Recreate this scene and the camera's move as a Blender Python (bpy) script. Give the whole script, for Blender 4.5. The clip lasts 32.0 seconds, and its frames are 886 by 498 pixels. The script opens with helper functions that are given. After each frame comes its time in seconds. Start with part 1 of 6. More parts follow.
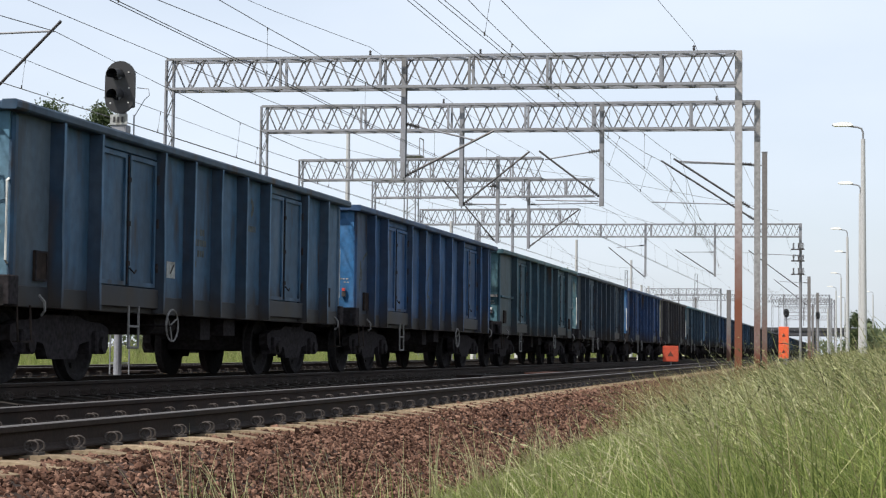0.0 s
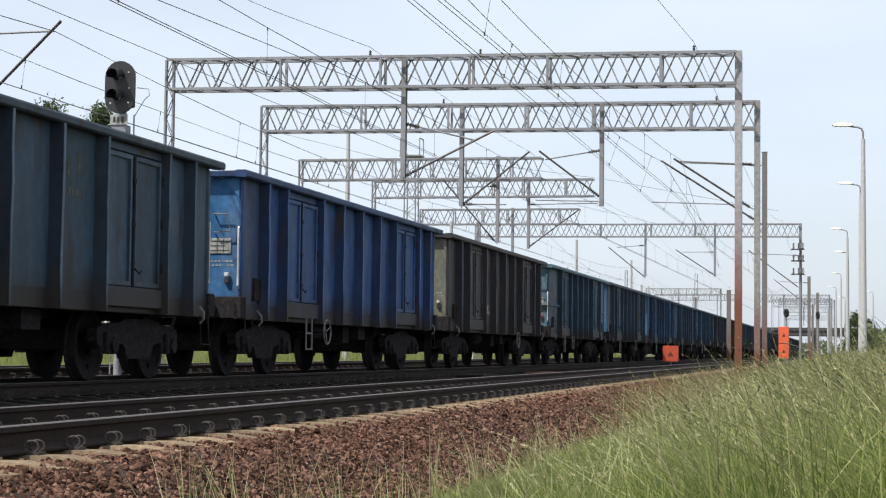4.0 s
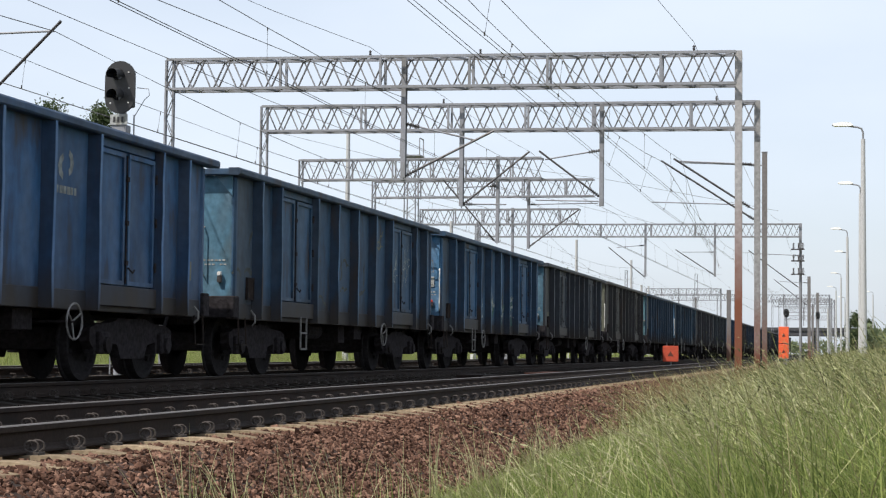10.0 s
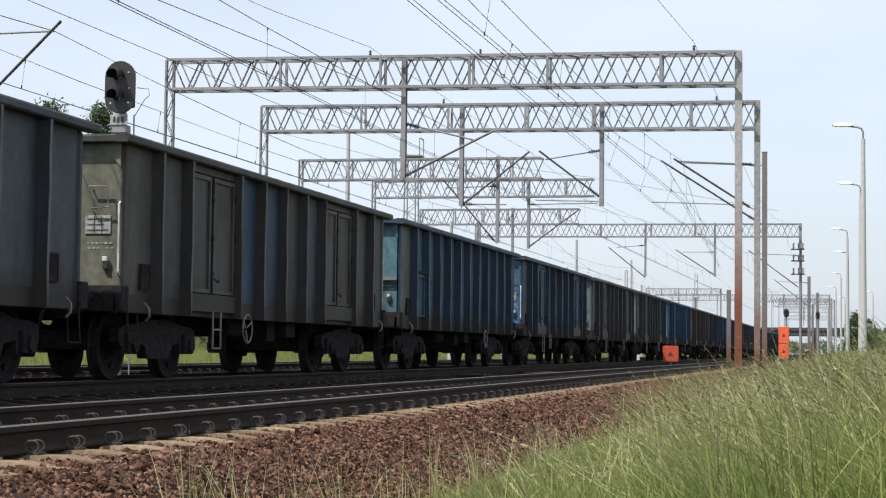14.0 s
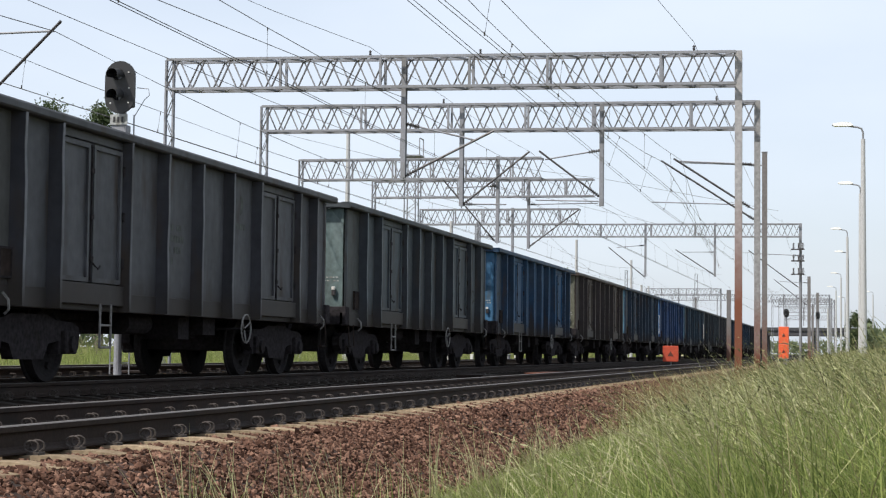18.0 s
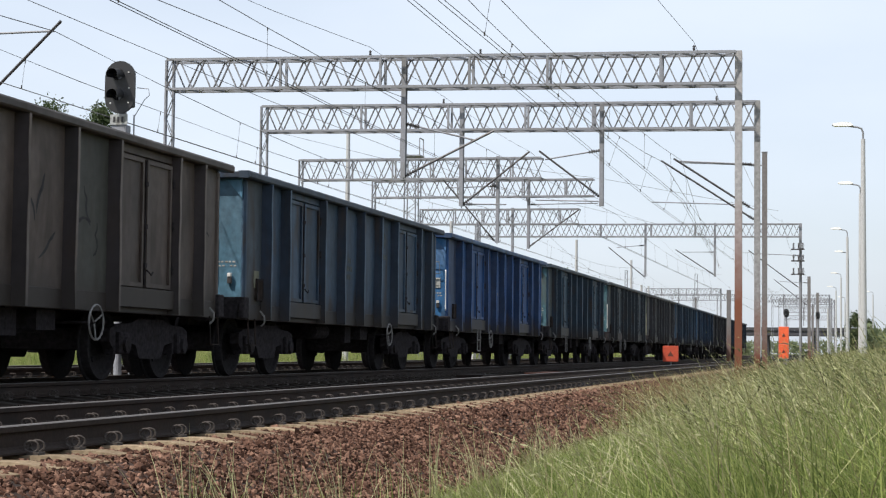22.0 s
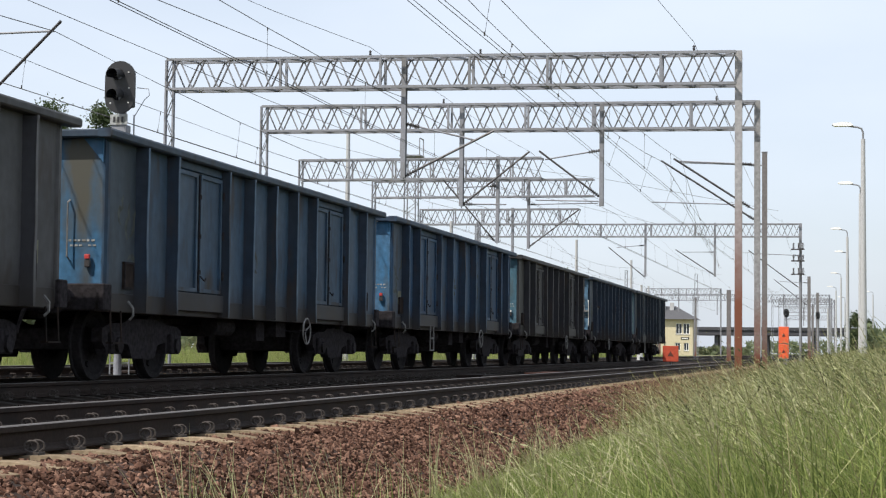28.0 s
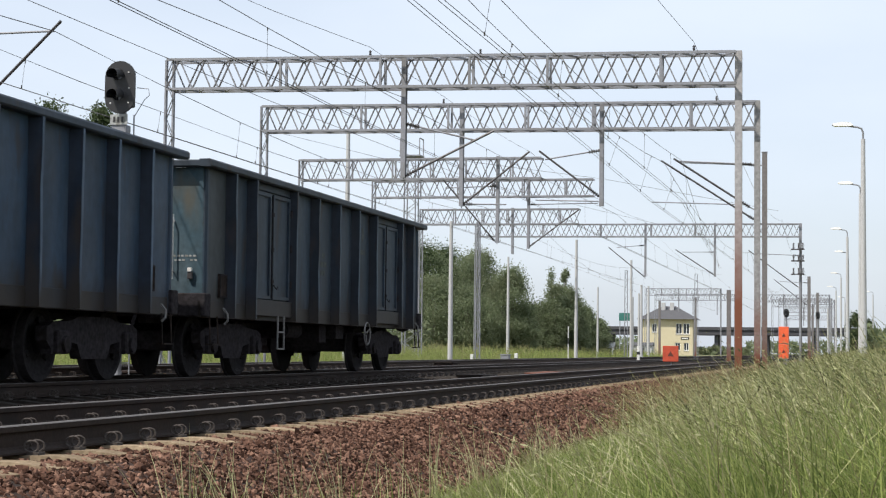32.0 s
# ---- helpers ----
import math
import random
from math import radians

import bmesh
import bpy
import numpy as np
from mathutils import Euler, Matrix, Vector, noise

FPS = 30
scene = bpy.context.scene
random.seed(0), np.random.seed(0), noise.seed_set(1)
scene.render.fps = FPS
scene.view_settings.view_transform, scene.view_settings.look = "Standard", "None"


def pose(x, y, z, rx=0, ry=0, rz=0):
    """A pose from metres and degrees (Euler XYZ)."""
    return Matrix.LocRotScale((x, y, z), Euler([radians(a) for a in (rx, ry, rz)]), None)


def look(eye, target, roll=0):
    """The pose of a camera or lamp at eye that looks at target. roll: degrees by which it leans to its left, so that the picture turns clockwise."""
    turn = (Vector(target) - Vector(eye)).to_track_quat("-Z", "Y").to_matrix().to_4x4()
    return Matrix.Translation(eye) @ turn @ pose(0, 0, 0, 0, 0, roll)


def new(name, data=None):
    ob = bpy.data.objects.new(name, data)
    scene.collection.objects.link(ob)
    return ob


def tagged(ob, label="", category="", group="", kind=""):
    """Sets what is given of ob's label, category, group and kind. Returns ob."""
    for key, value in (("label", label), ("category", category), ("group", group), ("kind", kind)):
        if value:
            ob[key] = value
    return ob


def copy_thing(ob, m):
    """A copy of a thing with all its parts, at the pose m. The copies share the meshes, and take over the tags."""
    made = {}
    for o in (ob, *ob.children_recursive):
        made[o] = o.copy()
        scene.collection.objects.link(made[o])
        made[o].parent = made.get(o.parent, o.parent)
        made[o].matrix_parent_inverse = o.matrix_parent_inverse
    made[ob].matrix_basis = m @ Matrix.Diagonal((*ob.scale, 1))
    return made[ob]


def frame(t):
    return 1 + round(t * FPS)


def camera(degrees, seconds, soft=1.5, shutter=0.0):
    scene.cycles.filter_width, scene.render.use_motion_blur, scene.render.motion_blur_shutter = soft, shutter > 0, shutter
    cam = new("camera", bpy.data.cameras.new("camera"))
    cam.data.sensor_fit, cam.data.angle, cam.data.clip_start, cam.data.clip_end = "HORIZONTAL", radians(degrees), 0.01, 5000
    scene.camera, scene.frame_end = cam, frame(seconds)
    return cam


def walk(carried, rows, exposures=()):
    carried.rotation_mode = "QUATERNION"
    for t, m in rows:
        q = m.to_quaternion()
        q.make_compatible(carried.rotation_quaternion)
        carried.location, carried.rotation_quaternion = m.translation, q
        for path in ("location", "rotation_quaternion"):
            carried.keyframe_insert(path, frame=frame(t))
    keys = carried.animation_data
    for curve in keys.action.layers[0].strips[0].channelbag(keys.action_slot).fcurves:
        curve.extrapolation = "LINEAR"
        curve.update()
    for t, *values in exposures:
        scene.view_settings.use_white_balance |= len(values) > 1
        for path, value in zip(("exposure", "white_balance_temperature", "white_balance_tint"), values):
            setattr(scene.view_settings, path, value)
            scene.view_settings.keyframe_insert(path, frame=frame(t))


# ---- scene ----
# ---- camera ----
EYE = Vector((0, 0, 0.488))
YAW, PITCH, ROLL = radians(12.817), radians(3.2747), 0.6056
AHEAD = Vector((-math.sin(YAW) * math.cos(PITCH), math.cos(YAW) * math.cos(PITCH), math.sin(PITCH)))
cam = camera(28.209, 32.0, soft=1.2)
STAND = look(EYE, EYE + 10 * AHEAD, ROLL)
walk(cam, [(0, STAND), (32, STAND)], exposures=[(0, 0.22), (32, 0.22)])

# ---- light ----
SUN_ELEVATION, SUN_TURN = radians(56), radians(222)
world = bpy.data.worlds.new("sky")
scene.world = world
world.use_nodes = True
wn, wl = world.node_tree.nodes, world.node_tree.links
sky = wn.new("ShaderNodeTexSky")
sky.sky_type = "NISHITA"
sky.sun_disc = False
sky.sun_elevation, sky.sun_rotation = SUN_ELEVATION, SUN_TURN
sky.air_density, sky.dust_density, sky.ozone_density = 1.0, 2.0, 1.0
# a thin high veil of cloud whitens the blue
veil = wn.new("ShaderNodeMix")
veil.data_type = "RGBA"
coord = wn.new("ShaderNodeTexCoord")
wisps = wn.new("ShaderNodeTexNoise")
wisps.inputs["Scale"].default_value, wisps.inputs["Detail"].default_value = 2.2, 5
stretch = wn.new("ShaderNodeMapping")
stretch.inputs["Scale"].default_value = (1, 1, 3.5)
span = wn.new("ShaderNodeMapRange")
span.inputs["From Min"].default_value, span.inputs["From Max"].default_value = 0.3, 0.7
span.inputs["To Min"].default_value, span.inputs["To Max"].default_value = 0.55, 0.85
wl.new(coord.outputs["Generated"], stretch.inputs["Vector"])
wl.new(stretch.outputs[0], wisps.inputs["Vector"])
wl.new(wisps.outputs["Fac"], span.inputs["Value"])
wl.new(span.outputs[0], veil.inputs[0])
wl.new(sky.outputs[0], veil.inputs[6])
veil.inputs[7].default_value = (6.6, 7.2, 8.15, 1)
wl.new(veil.outputs[2], wn["Background"].inputs["Color"])
wn["Background"].inputs["Strength"].default_value = 0.12
sun = new("sun", bpy.data.lights.new("sun", "SUN"))
sun.data.energy, sun.data.angle, sun.data.color = 5.0, radians(0.6), (1.0, 0.95, 0.88)
to_sun = Vector((math.sin(SUN_TURN) * math.cos(SUN_ELEVATION), math.cos(SUN_TURN) * math.cos(SUN_ELEVATION), math.sin(SUN_ELEVATION)))
sun.matrix_world = look(to_sun * 60, (0, 0, 0))

# ---- materials ----


def material(name, colour, rough=0.7, metal=0.0, grain=30.0, stain=1.5, vary=0.25, bump=0.2, stain_colour=None, stain_at=0.6,
             by_object=False, by_random=0.0, by_island=0.0, second=None, low=None, leafy=0.0, gloss=0.5, streak=False):
    """A procedural surface: base colour, fine grain, large stains and a little relief."""
    m = bpy.data.materials.new(name)
    m.use_nodes = True
    n, l = m.node_tree.nodes, m.node_tree.links
    bsdf = n["Principled BSDF"]
    co = n.new("ShaderNodeTexCoord")
    src = co.outputs["Object"]
    fine = n.new("ShaderNodeTexNoise")
    fine.inputs["Scale"].default_value, fine.inputs["Detail"].default_value = grain, 5
    big = n.new("ShaderNodeTexNoise")
    big.inputs["Scale"].default_value, big.inputs["Detail"].default_value = stain, 6
    info = n.new("ShaderNodeObjectInfo")
    l.new(src, fine.inputs["Vector"])
    if streak:
        # stains run down the sheet, and differ from one thing to the next
        run = n.new("ShaderNodeMapping")
        run.inputs["Scale"].default_value = (1.0, 1.0, 0.3)
        shift = n.new("ShaderNodeVectorMath")
        shift.operation = "SCALE"
        shift.inputs[0].default_value = (37, 91, 23)
        l.new(info.outputs["Random"], shift.inputs["Scale"])
        l.new(shift.outputs[0], run.inputs["Location"])
        l.new(src, run.inputs["Vector"])
        l.new(run.outputs[0], big.inputs["Vector"])
    else:
        l.new(src, big.inputs["Vector"])
    if by_object:
        base = info.outputs["Color"]
    else:
        rgb = n.new("ShaderNodeRGB")
        rgb.outputs[0].default_value = (*colour, 1)
        base = rgb.outputs[0]
    if second:
        mixb = n.new("ShaderNodeMix")
        mixb.data_type = "RGBA"
        mixb.inputs[7].default_value = (*second, 1)
        l.new(base, mixb.inputs[6])
        if by_island:
            geo = n.new("ShaderNodeNewGeometry")
            l.new(geo.outputs["Random Per Island"], mixb.inputs[0])
        else:
            l.new(info.outputs["Random"], mixb.inputs[0])
        base = mixb.outputs[2]
    mapr = n.new("ShaderNodeMapRange")
    mapr.inputs["From Min"].default_value, mapr.inputs["From Max"].default_value = 0.3, 0.7
    mapr.inputs["To Min"].default_value, mapr.inputs["To Max"].default_value = 1 - vary, 1 + vary
    l.new(fine.outputs["Fac"], mapr.inputs["Value"])
    value = mapr.outputs[0]
    for amount, out in ((by_random, info.outputs["Random"]), (by_island, None)):
        if amount:
            if out is None:
                geo = n.new("ShaderNodeNewGeometry")
                out = geo.outputs["Random Per Island"]
            r2 = n.new("ShaderNodeMapRange")
            r2.inputs["To Min"].default_value, r2.inputs["To Max"].default_value = 1 - amount, 1 + amount
            l.new(out, r2.inputs["Value"])
            mul = n.new("ShaderNodeMath")
            mul.operation = "MULTIPLY"
            l.new(value, mul.inputs[0])
            l.new(r2.outputs[0], mul.inputs[1])
            value = mul.outputs[0]
    hsv = n.new("ShaderNodeHueSaturation")
    if streak:
        # broad worn and dusty patches
        worn = n.new("ShaderNodeTexNoise")
        worn.inputs["Scale"].default_value, worn.inputs["Detail"].default_value = 1.1, 7
        worn.inputs["Roughness"].default_value = 0.65
        l.new(run.outputs[0], worn.inputs["Vector"])
        patch = n.new("ShaderNodeMapRange")
        patch.inputs["From Min"].default_value, patch.inputs["From Max"].default_value = 0.36, 0.66
        patch.inputs["To Min"].default_value, patch.inputs["To Max"].default_value = 0.72, 1.32
        l.new(worn.outputs["Fac"], patch.inputs["Value"])
        both_values = n.new("ShaderNodeMath")
        both_values.operation = "MULTIPLY"
        l.new(value, both_values.inputs[0])
        l.new(patch.outputs[0], both_values.inputs[1])
        value = both_values.outputs[0]
    if streak:
        # sun-faded areas
        fade = n.new("ShaderNodeMapRange")
        fade.inputs["From Min"].default_value, fade.inputs["From Max"].default_value = 0.3, 0.6
        fade.inputs["To Min"].default_value, fade.inputs["To Max"].default_value = 0.72, 1.0
        l.new(big.outputs["Fac"], fade.inputs["Value"])
        l.new(fade.outputs[0], hsv.inputs["Saturation"])
    l.new(base, hsv.inputs["Color"])
    l.new(value, hsv.inputs["Value"])
    out = hsv.outputs[0]
    if stain_colour:
        ramp = n.new("ShaderNodeMapRange")
        ramp.inputs["From Min"].default_value, ramp.inputs["From Max"].default_value = stain_at - 0.06, stain_at + 0.12
        l.new(big.outputs["Fac"], ramp.inputs["Value"])
        mix = n.new("ShaderNodeMix")
        mix.data_type = "RGBA"
        mix.inputs[7].default_value = (*stain_colour, 1)
        l.new(ramp.outputs[0], mix.inputs[0])
        l.new(out, mix.inputs[6])
        out = mix.outputs[2]
    if low:
        # rust that creeps up from the foot, uneven at its upper edge
        colour_low, z_full, z_none, ragged = low
        sep = n.new("ShaderNodeSeparateXYZ")
        l.new(src, sep.inputs[0])
        add = n.new("ShaderNodeMath")
        add.operation = "MULTIPLY_ADD"
        l.new(big.outputs["Fac"], add.inputs[0])
        add.inputs[1].default_value = -ragged
        l.new(sep.outputs["Z"], add.inputs[2])
        rise = n.new("ShaderNodeMapRange")
        rise.inputs["From Min"].default_value, rise.inputs["From Max"].default_value = z_none - ragged / 2, z_full - ragged / 2
        l.new(add.outputs[0], rise.inputs["Value"])
        mixl = n.new("ShaderNodeMix")
        mixl.data_type = "RGBA"
        mixl.inputs[7].default_value = (*colour_low, 1)
        l.new(rise.outputs[0], mixl.inputs[0])
        l.new(out, mixl.inputs[6])
        out = mixl.outputs[2]
    l.new(out, bsdf.inputs["Base Color"])
    bsdf.inputs["Specular IOR Level"].default_value = gloss
    if leafy:
        through_leaf = n.new("ShaderNodeBsdfTranslucent")
        both = n.new("ShaderNodeMixShader")
        both.inputs[0].default_value = leafy
        l.new(out, through_leaf.inputs["Color"])
        l.new(bsdf.outputs[0], both.inputs[1])
        l.new(through_leaf.outputs[0], both.inputs[2])
        l.new(both.outputs[0], n["Material Output"].inputs["Surface"])
    bsdf.inputs["Roughness"].default_value, bsdf.inputs["Metallic"].default_value = rough, metal
    if bump:
        b = n.new("ShaderNodeBump")
        b.inputs["Strength"].default_value, b.inputs["Distance"].default_value = bump, 0.01
        l.new(fine.outputs["Fac"], b.inputs["Height"])
        l.new(b.outputs[0], bsdf.inputs["Normal"])
    return m


PAINT = material("weathered_wagon_paint", (0.1, 0.2, 0.3), 0.6, grain=7, stain=2.6, vary=0.16, bump=0.1, stain_colour=(0.032, 0.023, 0.018), stain_at=0.61, by_object=True, by_random=0.06, gloss=0.25, streak=True, low=((0.026, 0.021, 0.018), 0.85, 1.4, 1.0))
END_PAINT = material("patchy_end_paint", (0.1, 0.2, 0.3), 0.6, grain=9, stain=2.0, vary=0.25, bump=0.1, stain_colour=(0.07, 0.068, 0.055), stain_at=0.61, by_object=True, gloss=0.3, streak=True, low=((0.03, 0.024, 0.02), 0.82, 1.25, 1.0))
DULL_PALE = material("weathered_pale_paint", (0.3, 0.31, 0.3), 0.7, grain=20, stain=6, vary=0.3, bump=0.05, stain_colour=(0.14, 0.13, 0.11), stain_at=0.58)
DIRTY = material("dirty_brown_steel", (0.031, 0.023, 0.02), 0.9, grain=10, stain=2.2, vary=0.35, bump=0.3, stain_colour=(0.012, 0.011, 0.01), stain_at=0.53, gloss=0.1)
UNDER = material("grimy_black_steel", (0.029, 0.026, 0.028), 0.95, grain=18, stain=4, vary=0.4, bump=0.3, stain_colour=(0.02, 0.016, 0.014), stain_at=0.62, gloss=0.05)
WHEEL = material("wheel_steel", (0.027, 0.025, 0.026), 0.9, grain=20, vary=0.25, bump=0.1, gloss=0.06)
PALE = material("pale_paint", (0.6, 0.6, 0.57), 0.6, grain=20, vary=0.2, bump=0.05, stain_colour=(0.25, 0.2, 0.16), stain_at=0.66)
REFLECTOR = material("reflector_plastic", (0.5, 0.5, 0.5), 0.4, vary=0.1, bump=0, by_object=True)
RAIL = material("rusty_rail_steel", (0.028, 0.019, 0.015), 0.85, grain=40, stain=3, vary=0.25, bump=0.2, stain_colour=(0.018, 0.014, 0.012), stain_at=0.55, gloss=0.2)
POLISH = material("polished_rail_head", (0.11, 0.1, 0.095), 0.6, metal=0.2, grain=60, vary=0.2, bump=0.02, gloss=0.25)
CLIP = material("rail_clip_steel", (0.06, 0.05, 0.044), 0.75, grain=60, vary=0.3, bump=0.1, gloss=0.3)
SLEEPER = material("concrete_sleeper", (0.21, 0.16, 0.105), 0.95, grain=30, stain=2.5, vary=0.3, bump=0.4, stain_colour=(0.1, 0.055, 0.032), stain_at=0.5, by_random=0.25, gloss=0.1)
DARK_SLEEPER = material("dark_concrete_sleeper", (0.035, 0.03, 0.026), 0.95, grain=30, stain=2.5, vary=0.3, bump=0.3, by_random=0.2, gloss=0.1)
WORN = material("worn_steel", (0.17, 0.165, 0.16), 0.7, grain=20, vary=0.3, bump=0.05, gloss=0.3)
GRAVEL = material("ballast_bed", (0.05, 0.032, 0.026), 0.95, grain=16, stain=1.2, vary=0.5, bump=1.0, stain_colour=(0.035, 0.026, 0.022), stain_at=0.5, gloss=0.1)
STONE = material("crushed_stone", (0.085, 0.04, 0.027), 0.95, grain=30, vary=0.35, bump=0.2, by_island=0.7, second=(0.12, 0.07, 0.05), gloss=0.1)
DARK_STONE = material("dark_crushed_stone", (0.028, 0.021, 0.018), 0.9, grain=30, vary=0.25, bump=0.2, by_island=0.45, second=(0.05, 0.038, 0.032), gloss=0.15)
GALV = material("galvanised_steel", (0.222, 0.227, 0.248), 0.6, metal=0.1, grain=25, stain=1.0, vary=0.18, bump=0.05, stain_colour=(0.17, 0.168, 0.168), stain_at=0.58)
# shaded copy of the gantry steel, for the rising lacing bars
SHADED_STEEL = material("shaded_steel", (0.085, 0.083, 0.088), 0.7, metal=0.1, grain=25, stain=1.0, vary=0.2, bump=0.05)
RUSTED = material("rust_stained_mast", (0.32, 0.31, 0.31), 0.75, grain=14, stain=1.6, vary=0.2, bump=0.1, low=((0.165, 0.058, 0.032), 1.6, 4.4, 2.0), gloss=0.3)
RUST_PATCH = material("mast_with_low_rust", (0.24, 0.235, 0.235), 0.75, grain=14, stain=1.6, vary=0.25, bump=0.1, low=((0.15, 0.055, 0.032), 0.3, 2.6, 2.4), gloss=0.3)
RUST_FOOT = material("grey_mast_with_rusty_foot", (0.15, 0.14, 0.137), 0.75, grain=14, stain=1.6, vary=0.2, bump=0.1, low=((0.15, 0.06, 0.035), 0.0, 2.2, 2.0), gloss=0.3)
CONCRETE = material("mast_concrete", (0.4, 0.4, 0.4), 0.9, grain=20, stain=1.0, vary=0.12, bump=0.15)
WIRE = material("weathered_copper_wire", (0.1, 0.095, 0.09), 0.5, metal=0.4, vary=0.1, bump=0)
DARK = material("dark_insulator", (0.05, 0.045, 0.045), 0.4, vary=0.1, bump=0)
BLACK = material("black_signal_paint", (0.018, 0.018, 0.02), 0.5, vary=0.2, bump=0.05)
GLASS = material("dark_lens", (0.01, 0.01, 0.012), 0.1, vary=0, bump=0)
DULL_ORANGE = material("dull_orange_cover", (0.42, 0.06, 0.026), 0.8, grain=12, vary=0.2, bump=0.1)
SCORCHED = material("brown_sign_mark", (0.1, 0.03, 0.018), 0.8, vary=0.2, bump=0)
ORANGE = material("orange_cover", (0.68, 0.1, 0.03), 0.7, grain=12, vary=0.15, bump=0.1)
SOIL = material("grassy_soil", (0.09, 0.1, 0.035), 0.95, grain=6, stain=0.25, vary=0.3, bump=0.5, stain_colour=(0.16, 0.15, 0.06), stain_at=0.5)
GRASS = material("green_grass", (0.165, 0.24, 0.056), 0.6, grain=3, stain=0.5, vary=0.25, bump=0, by_island=0.45, second=(0.265, 0.285, 0.1), stain_colour=(0.18, 0.17, 0.065), stain_at=0.6, leafy=0.48, gloss=0.2)
STRAW = material("ripe_grass", (0.30, 0.27, 0.14), 0.7, grain=3, vary=0.15, bump=0, by_island=0.4, second=(0.2, 0.21, 0.09), leafy=0.25, gloss=0.2)
PALE_STRAW = material("pale_grass_plume", (0.46, 0.43, 0.26), 0.7, grain=3, vary=0.15, bump=0, by_island=0.3, second=(0.32, 0.33, 0.16), leafy=0.25, gloss=0.2)
DARK_STALK = material("dark_sorrel_stalk", (0.055, 0.06, 0.028), 0.8, grain=3, vary=0.2, bump=0, by_island=0.3, second=(0.09, 0.06, 0.035), leafy=0.15, gloss=0.1)
BOWED = material("bowed_green_grass", (0.1, 0.125, 0.045), 0.7, grain=3, vary=0.2, bump=0, by_island=0.3, second=(0.19, 0.19, 0.085), leafy=0.3, gloss=0.2)
DRY_STALK = material("dry_reddish_grass", (0.27, 0.2, 0.11), 0.8, grain=3, vary=0.2, bump=0, by_island=0.35, second=(0.2, 0.17, 0.08), leafy=0.25, gloss=0.1)
LEAF = material("tree_leaves", (0.155, 0.195, 0.1), 0.7, grain=2, stain=0.35, vary=0.12, bump=0, by_island=0.14, second=(0.2, 0.23, 0.145), stain_colour=(0.14, 0.15, 0.085), stain_at=0.55, leafy=0.5, gloss=0.15)
LEAF_DARK = material("dark_tree_leaves", (0.05, 0.075, 0.033), 0.7, grain=2, vary=0.15, bump=0, by_island=0.25, second=(0.08, 0.105, 0.05), leafy=0.4, gloss=0.15)
BARK = material("tree_bark", (0.12, 0.1, 0.08), 0.9, grain=12, vary=0.3, bump=0.4)
CREAM = material("cream_render", (0.52, 0.46, 0.31), 0.9, grain=4, stain=0.4, vary=0.06, bump=0.05)
ROOF = material("grey_roof_sheet", (0.065, 0.065, 0.07), 0.8, grain=5, vary=0.15, bump=0.2)
PANE = material("window_glass", (0.03, 0.035, 0.04), 0.08, vary=0, bump=0)
ASPHALT = material("bridge_concrete", (0.055, 0.055, 0.062), 0.9, grain=3, vary=0.15, bump=0.1)
WHITE = material("white_paint", (0.8, 0.8, 0.78), 0.5, vary=0.05, bump=0)
YELLOW = material("yellow_warning_paint", (0.7, 0.55, 0.04), 0.6, vary=0.1, bump=0)
GRAFFITI = material("faded_spray_paint", (0.3, 0.33, 0.31), 0.8, grain=8, stain=5, vary=0.4, bump=0, stain_colour=(0.08, 0.11, 0.11), stain_at=0.56, gloss=0.1)
TAG_GREEN = material("faded_green_spray_paint", (0.06, 0.12, 0.11), 0.8, grain=8, stain=5, vary=0.3, bump=0, stain_colour=(0.035, 0.06, 0.075), stain_at=0.52, gloss=0.1)
TAG_DARK = material("dark_spray_paint", (0.04, 0.04, 0.042), 0.8, grain=8, vary=0.3, bump=0, gloss=0.1)
FADED = material("faded_marking", (0.078, 0.085, 0.08), 0.8, grain=10, vary=0.35, bump=0, gloss=0.1)
MARK = material("worn_pale_marking", (0.2, 0.22, 0.22), 0.8, grain=12, vary=0.4, bump=0, gloss=0.1)
CARD = material("yellowed_card", (0.16, 0.16, 0.12), 0.8, grain=12, vary=0.2, bump=0, gloss=0.1)
GREEN = material("green_board", (0.03, 0.14, 0.12), 0.5, vary=0.05, bump=0)

# ---- mesh helpers ----


def box(bm, x0, y0, z0, x1, y1, z1, bevel=0.0):
    vs = [bm.verts.new((x, y, z)) for z in (z0, z1) for y in (y0, y1) for x in (x0, x1)]
    fs = [bm.faces.new([vs[i] for i in f]) for f in ((0, 2, 3, 1), (4, 5, 7, 6), (0, 1, 5, 4), (2, 6, 7, 3), (0, 4, 6, 2), (1, 3, 7, 5))]
    if bevel:
        es = {e for f in fs for e in f.edges}
        bmesh.ops.bevel(bm, geom=list(es), offset=bevel, segments=1, affect="EDGES")
    return bm


def tube(bm, a, b, r, n=6, r2=None, caps=True):
    a, b = Vector(a), Vector(b)
    q = (b - a).to_track_quat("Z", "Y")
    r2 = r if r2 is None else r2
    rings = []
    for p, rr in ((a, r), (b, r2)):
        rings.append([bm.verts.new(p + q @ Vector((rr * math.cos(t), rr * math.sin(t), 0))) for t in (2 * math.pi * i / n for i in range(n))])
    for i in range(n):
        bm.faces.new((rings[0][i], rings[0][(i + 1) % n], rings[1][(i + 1) % n], rings[1][i]))
    if caps:
        bm.faces.new(rings[0][::-1])
        bm.faces.new(rings[1])
    return bm


